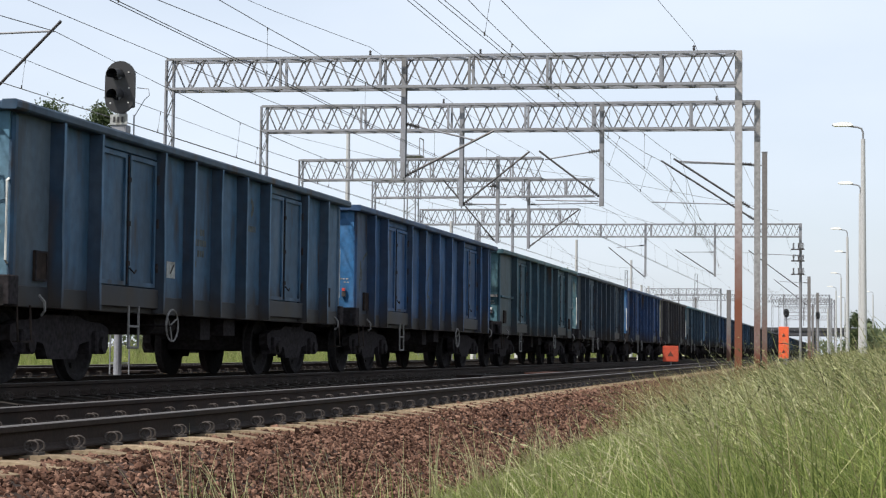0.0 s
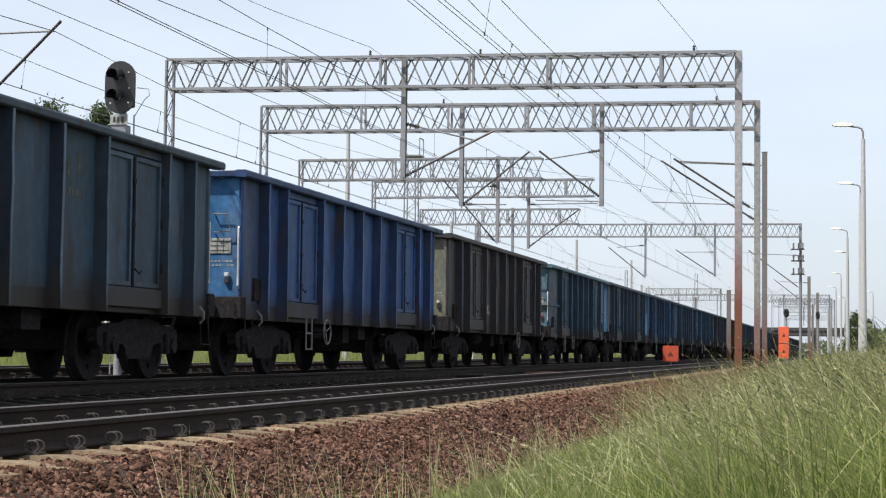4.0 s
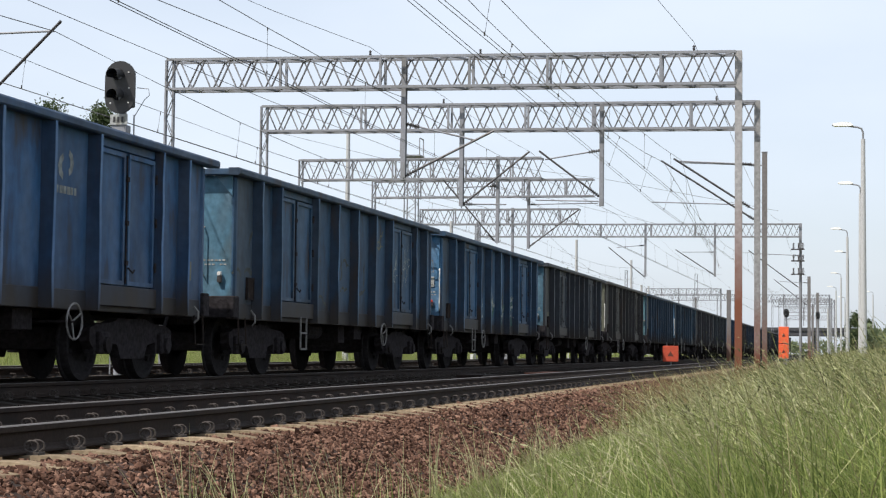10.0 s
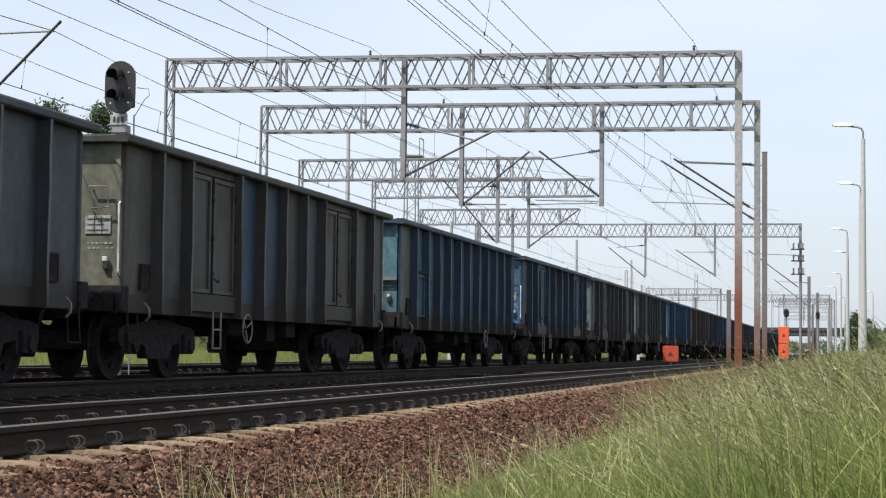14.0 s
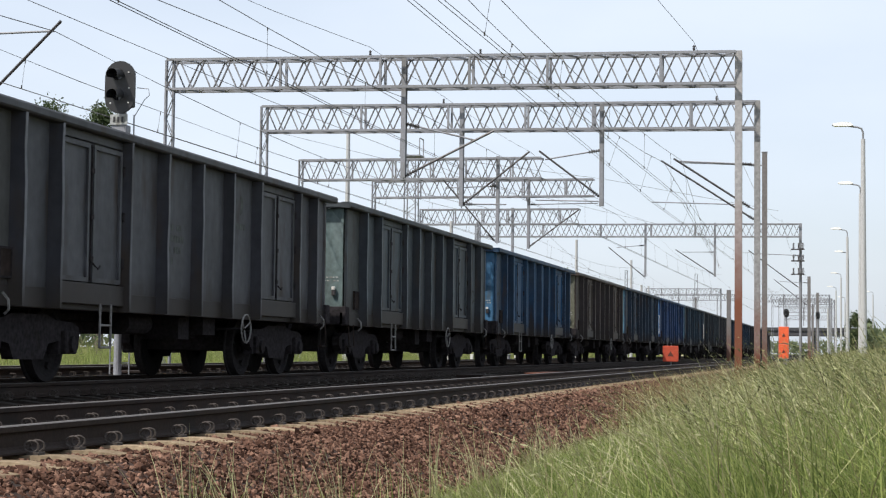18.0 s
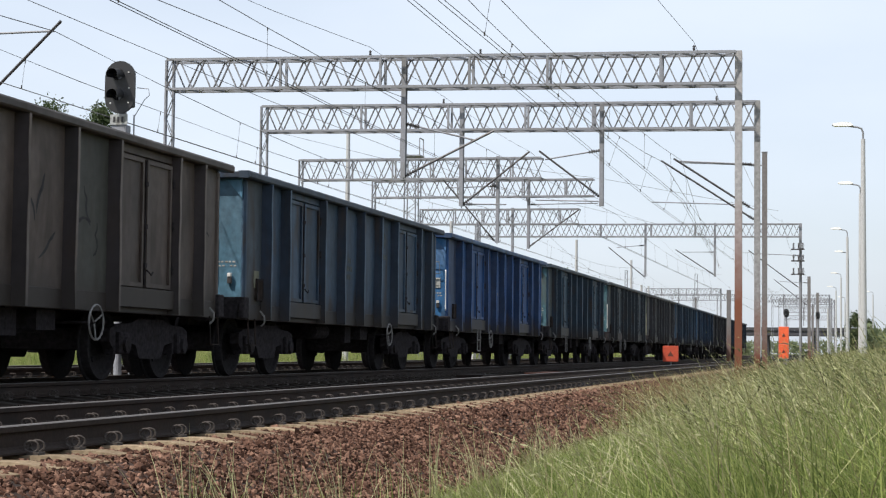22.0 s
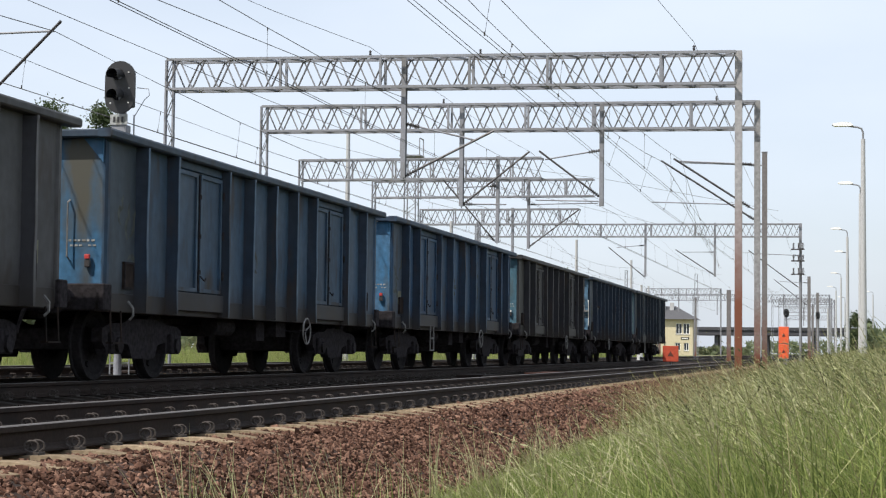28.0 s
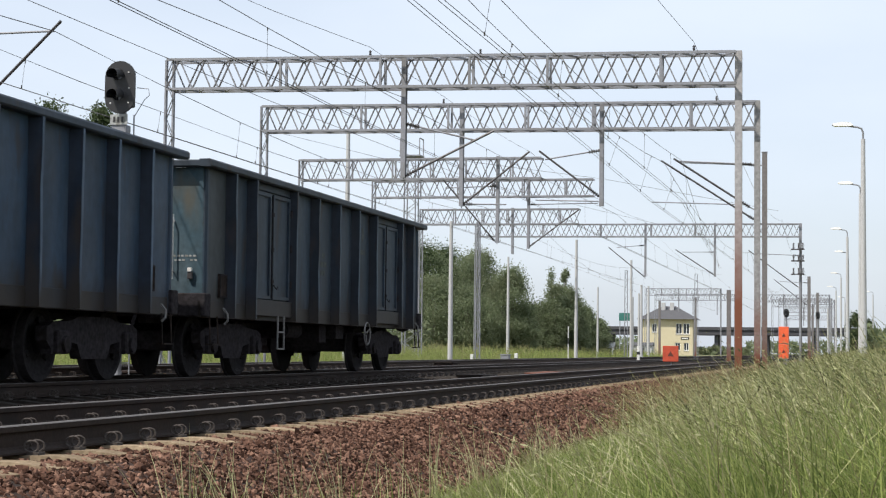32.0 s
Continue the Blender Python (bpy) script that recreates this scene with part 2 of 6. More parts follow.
def bar(bm, a, b, w, d=None):
    """A straight flat bar of square-cut section w x d from a to b."""
    a, b = Vector(a), Vector(b)
    d = w if d is None else d
    q = (b - a).to_track_quat("Z", "Y")
    rings = [[bm.verts.new(p + q @ Vector((sx * w / 2, sy * d / 2, 0))) for sx, sy in ((-1, -1), (1, -1), (1, 1), (-1, 1))] for p in (a, b)]
    for i in range(4):
        bm.faces.new((rings[0][i], rings[0][(i + 1) % 4], rings[1][(i + 1) % 4], rings[1][i]))
    bm.faces.new(rings[0][::-1])
    bm.faces.new(rings[1])
    return bm


def path_tube(bm, pts, r, n=5):
    """A bent round rod through the points."""
    pts = [Vector(p) for p in pts]
    rings = []
    for i, p in enumerate(pts):
        d = (pts[min(i + 1, len(pts) - 1)] - pts[max(i - 1, 0)]).normalized()
        q = d.to_track_quat("Z", "Y")
        rings.append([bm.verts.new(p + q @ Vector((r * math.cos(t), r * math.sin(t), 0))) for t in (2 * math.pi * k / n for k in range(n))])
    for s, e in zip(rings, rings[1:]):
        # the nearest start vertex keeps the rod from twisting
        k0 = min(range(n), key=lambda k: (e[k].co - s[0].co).length)
        for k in range(n):
            bm.faces.new((s[k], s[(k + 1) % n], e[(k + 1 + k0) % n], e[(k + k0) % n]))
    bm.faces.new(rings[0][::-1])
    bm.faces.new(rings[-1])
    return bm


def lathe_x(bm, profile, n=20, x0=0.0, y0=0.0, z0=0.0):
    """Turns a profile of (x, r) about the X axis."""
    rings = [[bm.verts.new((x0 + x, y0 + r * math.cos(t), z0 + r * math.sin(t))) for t in (2 * math.pi * i / n for i in range(n))] for x, r in profile]
    for s, e in zip(rings, rings[1:]):
        for i in range(n):
            bm.faces.new((s[i], s[(i + 1) % n], e[(i + 1) % n], e[i]))
    bm.faces.new(rings[0][::-1])
    bm.faces.new(rings[-1])
    return bm


def extrude_y(bm, section, y0, y1):
    """Draws a closed section of (x, z) out along Y."""
    rings = [[bm.verts.new((x, y, z)) for x, z in section] for y in (y0, y1)]
    k = len(section)
    for i in range(k):
        bm.faces.new((rings[0][i], rings[0][(i + 1) % k], rings[1][(i + 1) % k], rings[1][i]))
    bm.faces.new(rings[0][::-1])
    bm.faces.new(rings[1])
    return bm


def extrude_x(bm, section, x0, x1):
    """Draws a closed section of (y, z) out along X."""
    rings = [[bm.verts.new((x, y, z)) for y, z in section] for x in (x0, x1)]
    k = len(section)
    for i in range(k):
        bm.faces.new((rings[0][i], rings[0][(i + 1) % k], rings[1][(i + 1) % k], rings[1][i]))
    bm.faces.new(rings[0][::-1])
    bm.faces.new(rings[1])
    return bm


def finish(bm, name, mat, smooth=False):
    bmesh.ops.recalc_face_normals(bm, faces=bm.faces[:])
    me = bpy.data.meshes.new(name)
    bm.to_mesh(me)
    bm.free()
    me.materials.append(mat)
    if smooth:
        for p in me.polygons:
            p.use_smooth = True
    return me


def part(name, bm, mat, parent, label="", at=None, smooth=False):
    """Links a bmesh as one mesh object under a thing or a part."""
    ob = new(name, finish(bm, name, mat, smooth))
    ob.parent = parent
    if at is not None:
        ob.matrix_basis = at
    if label:
        tagged(ob, label)
    return ob


def piece(name, mesh, parent, at):
    """An object of its own on a shared mesh."""
    ob = new(name, mesh)
    ob.parent = parent
    ob.matrix_basis = at
    return ob


def thing(name, at=None):
    ob = new(name)
    ob.empty_display_size = 0.2
    if at is not None:
        ob.matrix_basis = at
    return ob


def stuff_mesh(name, verts, faces, mat, parent=None):
    me = bpy.data.meshes.new(name)
    me.from_pydata(verts, [], faces)
    me.update()
    me.materials.append(mat)
    ob = new(name, me)
    ob.parent = parent
    return ob


def B():
    return bmesh.new()

# ---- ground ----
# cross-section of the land, drawn out along the line: (x, z)
LAND = [(-3000, -0.5), (-300, -0.4), (-80, -0.3), (-40, -0.15), (-26, -0.05), (-21, -0.1), (-19, -0.3), (-17.6, -0.6), (-16, -0.8), (-10, -0.8), (-4, -0.8), (-3.3, -0.74),
        (-2.6, -0.66), (-2.0, -0.58), (-1.3, -0.46), (-0.6, -0.3), (0, -0.2), (0.7, -0.08), (1.5, 0.02), (3, 0.15), (6, 0.2), (40, 0.2), (300, 0.0), (3000, -0.3)]
STEPS_Y = [-400, -60, -20, -5, 0, 5, 10, 15, 20, 25, 30, 36, 43, 50, 60, 75, 95, 120, 160, 220, 300, 450, 800, 1600, 3200]


def ground_sheet():
    verts, faces = [], []
    k = len(LAND)
    for y in STEPS_Y:
        for x, z in LAND:
            rough = 0.06 if abs(x) < 30 and abs(y) < 100 and not -17 < x < -3.2 else 0
            verts.append((x, y, z + rough * noise.noise(Vector((x * 0.7, y * 0.3, 0)))))
    for j in range(len(STEPS_Y) - 1):
        for i in range(k - 1):
            faces.append((j * k + i, j * k + i + 1, (j + 1) * k + i + 1, (j + 1) * k + i))
    ob = stuff_mesh("ground", verts, faces, SOIL)
    return tagged(ob, "grassy earth bank and flat land beside the railway", "ground", kind="structure")


ground_sheet()

BED = [(-18.0, -0.78), (-17.2, -0.45), (-16.5, -0.13), (-14.85, -0.11), (-13.2, -0.12), (-12.5, -0.2), (-11.6, -0.17), (-10.12, -0.16), (-8.6, -0.17), (-7.9, -0.27), (-7.2, -0.22),
       (-5.7, -0.225), (-4.55, -0.215), (-4.35, -0.235), (-4.1, -0.335), (-3.75, -0.53), (-3.4, -0.68), (-3.2, -0.82)]


def ballast_bed():
    verts, faces = [], []
    ys = [-40] + [i * 0.5 for i in range(0, 120)] + [60 + i * 6 for i in range(40)] + [320, 400, 600, 1000, 1800]
    k = len(BED)
    for y in ys:
        for x, z in BED:
            verts.append((x, y, z + 0.015 * noise.noise(Vector((x * 2, y * 2, 0)))))
    for j in range(len(ys) - 1):
        for i in range(k - 1):
            faces.append((j * k + i, j * k + i + 1, (j + 1) * k + i + 1, (j + 1) * k + i))
    ob = stuff_mesh("ballast_bed", verts, faces, GRAVEL)
    return tagged(ob, "reddish brown crushed stone ballast under three tracks", "ballast", kind="structure")


bed = ballast_bed()

# ---- tracks ----
RAIL_SECTION = [(-0.075, -0.172), (0.075, -0.172), (0.075, -0.16), (0.03, -0.145), (0.0085, -0.13), (0.0085, -0.05), (0.036, -0.038), (0.036, -0.006), (0.03, 0.0),
                (-0.03, 0.0), (-0.036, -0.006), (-0.036, -0.038), (-0.0085, -0.05), (-0.0085, -0.13), (-0.03, -0.145), (-0.075, -0.16)]


def rail_mesh():
    bm = extrude_y(B(), RAIL_SECTION, -40, 1500)
    me = finish(bm, "rail", RAIL)
    me.materials.append(POLISH)
    for p in me.polygons:
        if p.normal.z > 0.4 and p.center.z > -0.02:
            p.material_index = 1
    return me


def sleeper_mesh(mat):
    bm = B()
    # concrete sleeper, deeper under the rails than in the middle
    sect = [(-1.3, -0.40), (-1.3, -0.215), (-1.05, -0.182), (-0.5, -0.182), (-0.35, -0.21), (0.35, -0.21), (0.5, -0.182), (1.05, -0.182), (1.3, -0.215), (1.3, -0.40)]
    rings = []
    for y, inset in ((-0.15, 0), (-0.105, 1), (0.105, 1), (0.15, 0)):
        rings.append([bm.verts.new((x, y, z if inset or z < -0.3 else -0.30)) for x, z in sect])
    k = len(sect)
    for s, e in zip(rings, rings[1:]):
        for i in range(k):
            bm.faces.new((s[i], s[(i + 1) % k], e[(i + 1) % k], e[i]))
    bm.faces.new(rings[0][::-1])
    bm.faces.new(rings[-1])
    return finish(bm, "sleeper", mat)


def clip_mesh():
    """A sprung rail clip: two rings of round bar on a seat."""
    bm = B()
    for dy in (-0.04, 0.04):
        pts = []
        for i in range(13):
            t = 2 * math.pi * i / 12
            pts.append((0.04 * math.cos(t), dy + 0.018 * math.cos(t), -0.13 + 0.036 * math.sin(t)))
        path_tube(bm, pts, 0.0075, 5)
    box(bm, -0.045, -0.05, -0.19, 0.05, 0.05, -0.165)
    return finish(bm, "rail_clip", CLIP)


RAIL_ME, SLEEPER_ME, CLIP_ME = rail_mesh(), sleeper_mesh(SLEEPER), clip_mesh()
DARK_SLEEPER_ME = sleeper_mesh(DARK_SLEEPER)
PITCH_Y = 0.6035


def joined(name, mesh, places, mat, parent):
    """Many copies of a mesh as one piece of real geometry."""
    co = np.array([v.co[:] for v in mesh.vertices])
    fs = [tuple(p.vertices) for p in mesh.polygons]
    verts, faces = [], []
    for px, py, pz, flip in places:
        o = len(verts)
        c = co * (flip, 1, 1) + (px, py, pz)
        verts.extend(map(tuple, c))
        faces.extend(tuple(i + o for i in (f if flip > 0 else f[::-1])) for f in fs)
    ob = stuff_mesh(name, verts, faces, mat, parent)
    ob["kind"] = "stuff"
    return ob


def build_track(label, x, z, first, singles, clips, last, me=None):
    me = me or SLEEPER_ME
    t = tagged(thing("railway_track", pose(x, 0, z)), label, "railway track", "parallel tracks")
    for side in (-0.7535, 0.7535):
        piece("rail", RAIL_ME, t, pose(side, 0, 0))
    rest, clip_rest = [], []
    n = 0
    y = 10.0577 % PITCH_Y + first
    i = 0
    while y < last:
        yy = y + random.uniform(-0.012, 0.012)
        if i < singles:
            piece("sleeper", me, t, pose(random.uniform(-0.02, 0.02), yy, 0, 0, 0, random.uniform(-0.4, 0.4)))
        else:
            rest.append((0, yy, 0, 1))
        for side in (-0.7535, 0.7535):
            for out in (-1, 1):
                if i < clips:
                    c = piece("rail_clip", CLIP_ME, t, pose(side + out * 0.095, yy, 0, 0, 0, 0 if out > 0 else 180))
                elif y < 120:
                    clip_rest.append((side + out * 0.095, yy, 0, out))
        y += PITCH_Y
        i += 1
    if rest:
        joined("sleeper_row", me, rest, me.materials[0], t)
    if clip_rest:
        joined("clip_row", CLIP_ME, clip_rest, CLIP, t)
    return t


build_track("rust-brown rails on pale concrete sleepers with sprung clips", -5.70, 0.0, 5.43, 140, 74, 330)
build_track("dark rails on dark concrete sleepers under the train", -10.12, 0.05, 13.88, 110, 0, 330, DARK_SLEEPER_ME)
build_track("rust-brown rails on concrete sleepers beside tall grass", -14.85, 0.10, 20.5, 110, 60, 330)

# ---- freight wagons ----
# wagon space: x across, y along from its leading end, z up from the rail head
# upright ribs and the door bays between them, by pattern of the wagon's side
MID = 6.6
LAYOUTS = {
    "wide": ((1.13, 2.07, 4.07, 5.33, 6.6, 7.87, 9.13, 11.13, 12.07), ((2.07, 4.07), (9.13, 11.13))),
    "close": ((1.24, 2.3, 4.32, 5.42, 6.5, 7.58, 8.66, 10.64, 11.84), ((2.3, 4.32), (8.66, 10.64))),
    "platform": ((2.07, 4.07, 5.33, 6.6, 7.87, 9.13, 11.13), ((2.07, 4.07), (9.13, 11.13))),
    "doorless": (tuple(MID + 1.07 * j for j in range(-5, 6)), ()),
}
BODY = 13.2
TOP = 3.09


def ring(bm, x0, x1, y0, y1, z0, z1, w):
    """A closed rectangular frame of bar width w, standing across X."""
    loops = []
    for x in (x0, x1):
        for k in (0.0, w):
            loops.append([bm.verts.new(p) for p in ((x, y0 + k, z0 + k), (x, y1 - k, z0 + k), (x, y1 - k, z1 - k), (x, y0 + k, z1 - k))])
    bo, bi, fo, fi = loops
    for p, q in ((bo, bi), (bi, fi), (fi, fo), (fo, bo)):
        for i in range(4):
            bm.faces.new((p[i], p[(i + 1) % 4], q[(i + 1) % 4], q[i]))
    return bm


def flat(bm, outline, x0, x1):
    """A thin flat shape of (y, z) corners."""
    return extrude_x(bm, outline, x0, x1)


def ladder(bm, x, y, z0, z1, w=0.3, r=0.014, rungs=2):
    for dy in (0, w):
        tube(bm, (x, y + dy, z0), (x, y + dy, z1), r, 5)
    for i in range(rungs):
        z = z0 + (z1 - z0) * (i + 0.02) / max(1, rungs)
        tube(bm, (x, y, z), (x, y + w, z), r, 5)
    return bm


def wheelset_mesh():
    bm = B()
    tyre = [(-0.07, 0.2), (-0.068, 0.46), (-0.03, 0.462), (0.045, 0.456), (0.07, 0.45), (0.07, 0.39), (0.03, 0.36), (0.0, 0.2), (0.03, 0.12), (0.08, 0.11), (0.08, 0.07)]
    flange = [(-0.07, 0.36), (-0.07, 0.487), (-0.045, 0.487), (-0.03, 0.46)]
    for s in (-1, 1):
        for prof in (tyre, flange):
            lathe_x(bm, [(s * x, r) for x, r in prof], 28, s * 0.75)
        # lightening marks on the disc, so that the turning shows
        for k in range(3):
            a = 2 * math.pi * k / 3
            box(bm, s * 0.77 - 0.02, 0.28 * math.cos(a) - 0.03, 0.28 * math.sin(a) - 0.03, s * 0.77 + 0.03, 0.28 * math.cos(a) + 0.03, 0.28 * math.sin(a) + 0.03)
    tube(bm, (-1.05, 0, 0), (1.05, 0, 0), 0.08, 14)
    return finish(bm, "wheelset", WHEEL, False)


def bogie_frame(bm, s):
    """A cast side frame over two axle boxes."""
    sec = [(-1.35, 0.50), (-1.35, 0.66), (-1.15, 0.72), (-0.7, 0.74), (-0.45, 0.80), (0.45, 0.80), (0.7, 0.74), (1.15, 0.72), (1.35, 0.66), (1.35, 0.50), (1.22, 0.40), (1.22, 0.34), (0.78, 0.34),
           (0.78, 0.5), (0.5, 0.46), (0.38, 0.28), (-0.38, 0.28), (-0.5, 0.46), (-0.78, 0.5), (-0.78, 0.34), (-1.22, 0.34), (-1.22, 0.40)]
    x0, x1 = sorted((s * 0.93, s * 1.07))
    return extrude_x(bm, sec, x0, x1)


WHEELSET_ME = wheelset_mesh()


def bays_of(layout):
    """The stretches of plain sheet between the ribs."""
    ribs, doors = LAYOUTS[layout]
    edges = (0.33, *ribs, BODY - 0.33)
    return [(a, b) for a, b in zip(edges, edges[1:]) if (a, b) not in doors]


def bulge(layout, y, z):
    """How far the load has pressed the sheet outward at that place."""
    for i, (a, b) in enumerate(bays_of(layout)):
        if a <= y <= b:
            u, v = (y - a) / (b - a), min(1.0, max(0.0, (z - 1.1) / (TOP - 1.21)))
            deep = 0.013 + 0.012 * math.sin(i * 2.7 + len(layout))
            low = 0.75 + 0.5 * math.sin(i * 1.9 + 1)
            return deep * math.sin(math.pi * u) ** 0.8 * math.sin(math.pi * v ** low) + 0.004 * noise.noise(Vector((y * 2.3, z * 1.7, i)))
    return 0.0


def side_panel(s, layout, a, b):
    """One bay of sheet, bowed outward, with its turned edge."""
    bm = B()
    nu, nv = 7, 9
    grid = []
    for j in range(nv + 1):
        z = 1.02 + (TOP - 0.105 - 1.02) * j / nv
        row = []
        for i in range(nu + 1):
            y = a + (b - a) * i / nu
            edge = i in (0, nu) or j in (0, nv)
            row.append(bm.verts.new((s * (1.306 if edge else 1.3085 + bulge(layout, y, z)), y, z)))
        grid.append(row)
    for j in range(nv):
        for i in range(nu):
            bm.faces.new((grid[j][i], grid[j][i + 1], grid[j + 1][i + 1], grid[j + 1][i]))
    # the back of the sheet
    back = [bm.verts.new((s * 1.3, y, z)) for y, z in ((a, 1.02), (b, 1.02), (b, TOP - 0.105), (a, TOP - 0.105))]
    bm.faces.new(back)
    return bm


def press(bm, layout):
    """Lays a mark on the bowed sheet."""
    for v in bm.verts:
        v.co.x += max(0.0, bulge(layout, v.co.y, v.co.z))
    return bm


def rib_mesh(s, y, seed):
    """A pressed rib: broad foot on the sheet, narrow outer edge, knocked about by grabs."""
    rr = random.Random(seed)
    bm, flange = B(), B()
    d = 1.455
    rings, caps = [], []
    kick = 0.0
    zs = (0.87, 1.3, 1.75, 2.2, 2.6, TOP - 0.112)
    for i, z in enumerate(zs):
        kick = rr.uniform(-0.013, 0.013) if 0 < i < len(zs) - 1 else 0.0
        push = rr.uniform(-0.012, 0.004) if 0 < i < len(zs) - 1 else 0.0
        rings.append([bm.verts.new((s * x, y + sy * hw + k, z)) for x, sy, hw, k in ((1.302, -1, 0.075, 0), (d + push, -1, 0.022, kick), (d + push, 1, 0.022, kick), (1.302, 1, 0.075, 0))])
        caps.append([flange.verts.new((s * x, y + kick + w, z)) for x, w in ((d + push + 0.001, -0.027), (d + push + 0.009, -0.027), (d + push + 0.009, 0.027), (d + push + 0.001, 0.027))])
    for mesh, loops in ((bm, rings), (flange, caps)):
        for p, q in zip(loops, loops[1:]):
            for i in range(4):
                mesh.faces.new((p[i], p[(i + 1) % 4], q[(i + 1) % 4], q[i]))
        mesh.faces.new(loops[0])
        mesh.faces.new(loops[-1])
    return bm, flange


def build_wagon(layout="wide", wheel_at=8.43, shelf=False, steps=0.0, grab=False):
    """An open high-sided wagon on two bogies. All its painted parts take the wagon's own colour."""
    w = thing("freight_wagon")
    ribs, doors = LAYOUTS[layout]

    def paint(name, bm, label="", mat=None, smooth=False):
        return part(name, bm, mat or PAINT, w, label, None, smooth)

    for s in (-1, 1):
        # side sheet behind the doors, bays, top rail, sill
        x0, x1 = sorted((s * 1.27, s * 1.299))
        paint("side_sheet", box(B(), x0, 0.22, 1.02, x1, BODY - 0.22, TOP - 0.105))
        for i, (a, b) in enumerate(bays_of(layout)):
            paint("end_panel" if i == 0 else "side_panel", side_panel(s, layout, a + 0.002, b - 0.002))
        bm = B()
        sec = [(s * 1.29, TOP - 0.105), (s * 1.45, TOP - 0.11), (s * 1.47, TOP - 0.09), (s * 1.47, TOP - 0.025), (s * 1.45, TOP), (s * 1.29, TOP)]
        paint("top_rail", extrude_y(bm, sec, 0.0, BODY))
        x0, x1 = sorted((s * 1.25, s * 1.316))
        paint("side_sill", box(B(), x0, 0.1, 0.86, x1, BODY - 0.1, 1.10, 0.01))
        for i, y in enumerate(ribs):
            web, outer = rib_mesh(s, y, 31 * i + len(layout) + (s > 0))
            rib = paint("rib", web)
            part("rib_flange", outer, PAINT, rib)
        for y in (0.22, BODY - 0.34):
            x0, x1 = sorted((s * 1.25, s * 1.335))
            paint("corner_post", box(B(), x0, y, 0.87, x1, y + 0.12, TOP - 0.112, 0.03))
        for y in (0.78, BODY - 1.16):
            x0, x1 = sorted((s * 1.311, s * 1.342))
            holder = part("card_holder", box(B(), x0, y, 1.16, x1, y + 0.3, 1.5), DIRTY, w, "rusty brown card holder")
            x0, x1 = sorted((s * 1.343, s * 1.352))
            part("holder_rim", ring(B(), x0, x1, y, y + 0.3, 1.16, 1.5, 0.025), UNDER, holder)
        for a, b in doors:
            c = (a + b) / 2
            x0, x1 = sorted((s * 1.302, s * 1.335))
            xf = sorted((s * 1.336, s * 1.368))
            for p, q in ((a + 0.1, c - 0.055), (c + 0.055, b - 0.1)):
                leaf = paint("door", box(B(), x0, p, 1.2, x1, q, 2.85))
                part("door_frame", ring(B(), xf[0], xf[1], p, q, 1.2, 2.85, 0.055), PAINT, leaf)
            xl = sorted((s * 1.302, s * 1.345))
            paint("door_lintel", box(B(), xl[0], a + 0.055, 2.875, xl[1], b - 0.055, TOP - 0.108, 0.008))
            # dark strip behind the leaves stands in for the shade of a deep gap
            x0, x1 = sorted((s * 1.3, s * 1.306))
            part("door_gap", box(B(), x0, c - 0.052, 1.2, x1, c + 0.052, 2.86), UNDER, w, "dark strip painted as the shade between door leaves")
            bm = B()
            tube(bm, (s * 1.372, c - 0.02, 1.22), (s * 1.372, c - 0.02, 2.82), 0.012, 6)
            for zl in (1.45, 1.95, 2.5):
                box(bm, min(s * 1.34, s * 1.39), c - 0.05, zl, max(s * 1.34, s * 1.39), c + 0.03, zl + 0.06)
            path_tube(bm, [(s * 1.39, c + 0.02, 1.42), (s * 1.41, c + 0.12, 1.36), (s * 1.4, c + 0.2, 1.4)], 0.012, 5)
            part("door_latch", bm, UNDER, w, "grimy door latch rod")
            for hy in (a + 0.08, b - 0.08):
                bm = B()
                for zl in (1.4, 1.98, 2.55):
                    tube(bm, (s * 1.38, hy, zl), (s * 1.38, hy, zl + 0.12), 0.02, 6)
                    box(bm, min(s * 1.336, s * 1.38), hy - 0.025, zl + 0.03, max(s * 1.336, s * 1.38), hy + 0.025, zl + 0.09)
                part("door_hinge", bm, UNDER, w)
            x0, x1 = sorted((s * 1.317, s * 1.40))
            tagged(paint("door_sill", box(B(), x0, a + 0.05, 0.93, x1, b - 0.05, 1.18, 0.01)), "rust-stained drop sill under the doors")
        if layout == "platform":
            for y0, y1 in ((0.34, 2.0), (BODY - 2.0, BODY - 0.34)):
                x0, x1 = sorted((s * 1.309, s * 1.38))
                paint("side_rail", box(B(), x0, y0, 1.83, x1, y1, 1.89, 0.008))
        if layout == "doorless":
            # a small low hatch in the second bay
            a, b = ribs[0] + 0.09, ribs[1] - 0.09
            x0, x1 = sorted((s * 1.309, s * 1.345))
            hatch = paint("hatch", box(B(), x0, a, 1.14, x1, b, 2.0))
            xf = sorted((s * 1.346, s * 1.385))
            part("hatch_frame", ring(B(), xf[0], xf[1], a - 0.01, b + 0.01, 1.13, 2.03, 0.05), PAINT, hatch)
            part("hatch_hinge", tube(B(), (s * 1.40, a, 2.06), (s * 1.40, b, 2.06), 0.03, 8), DIRTY, hatch)
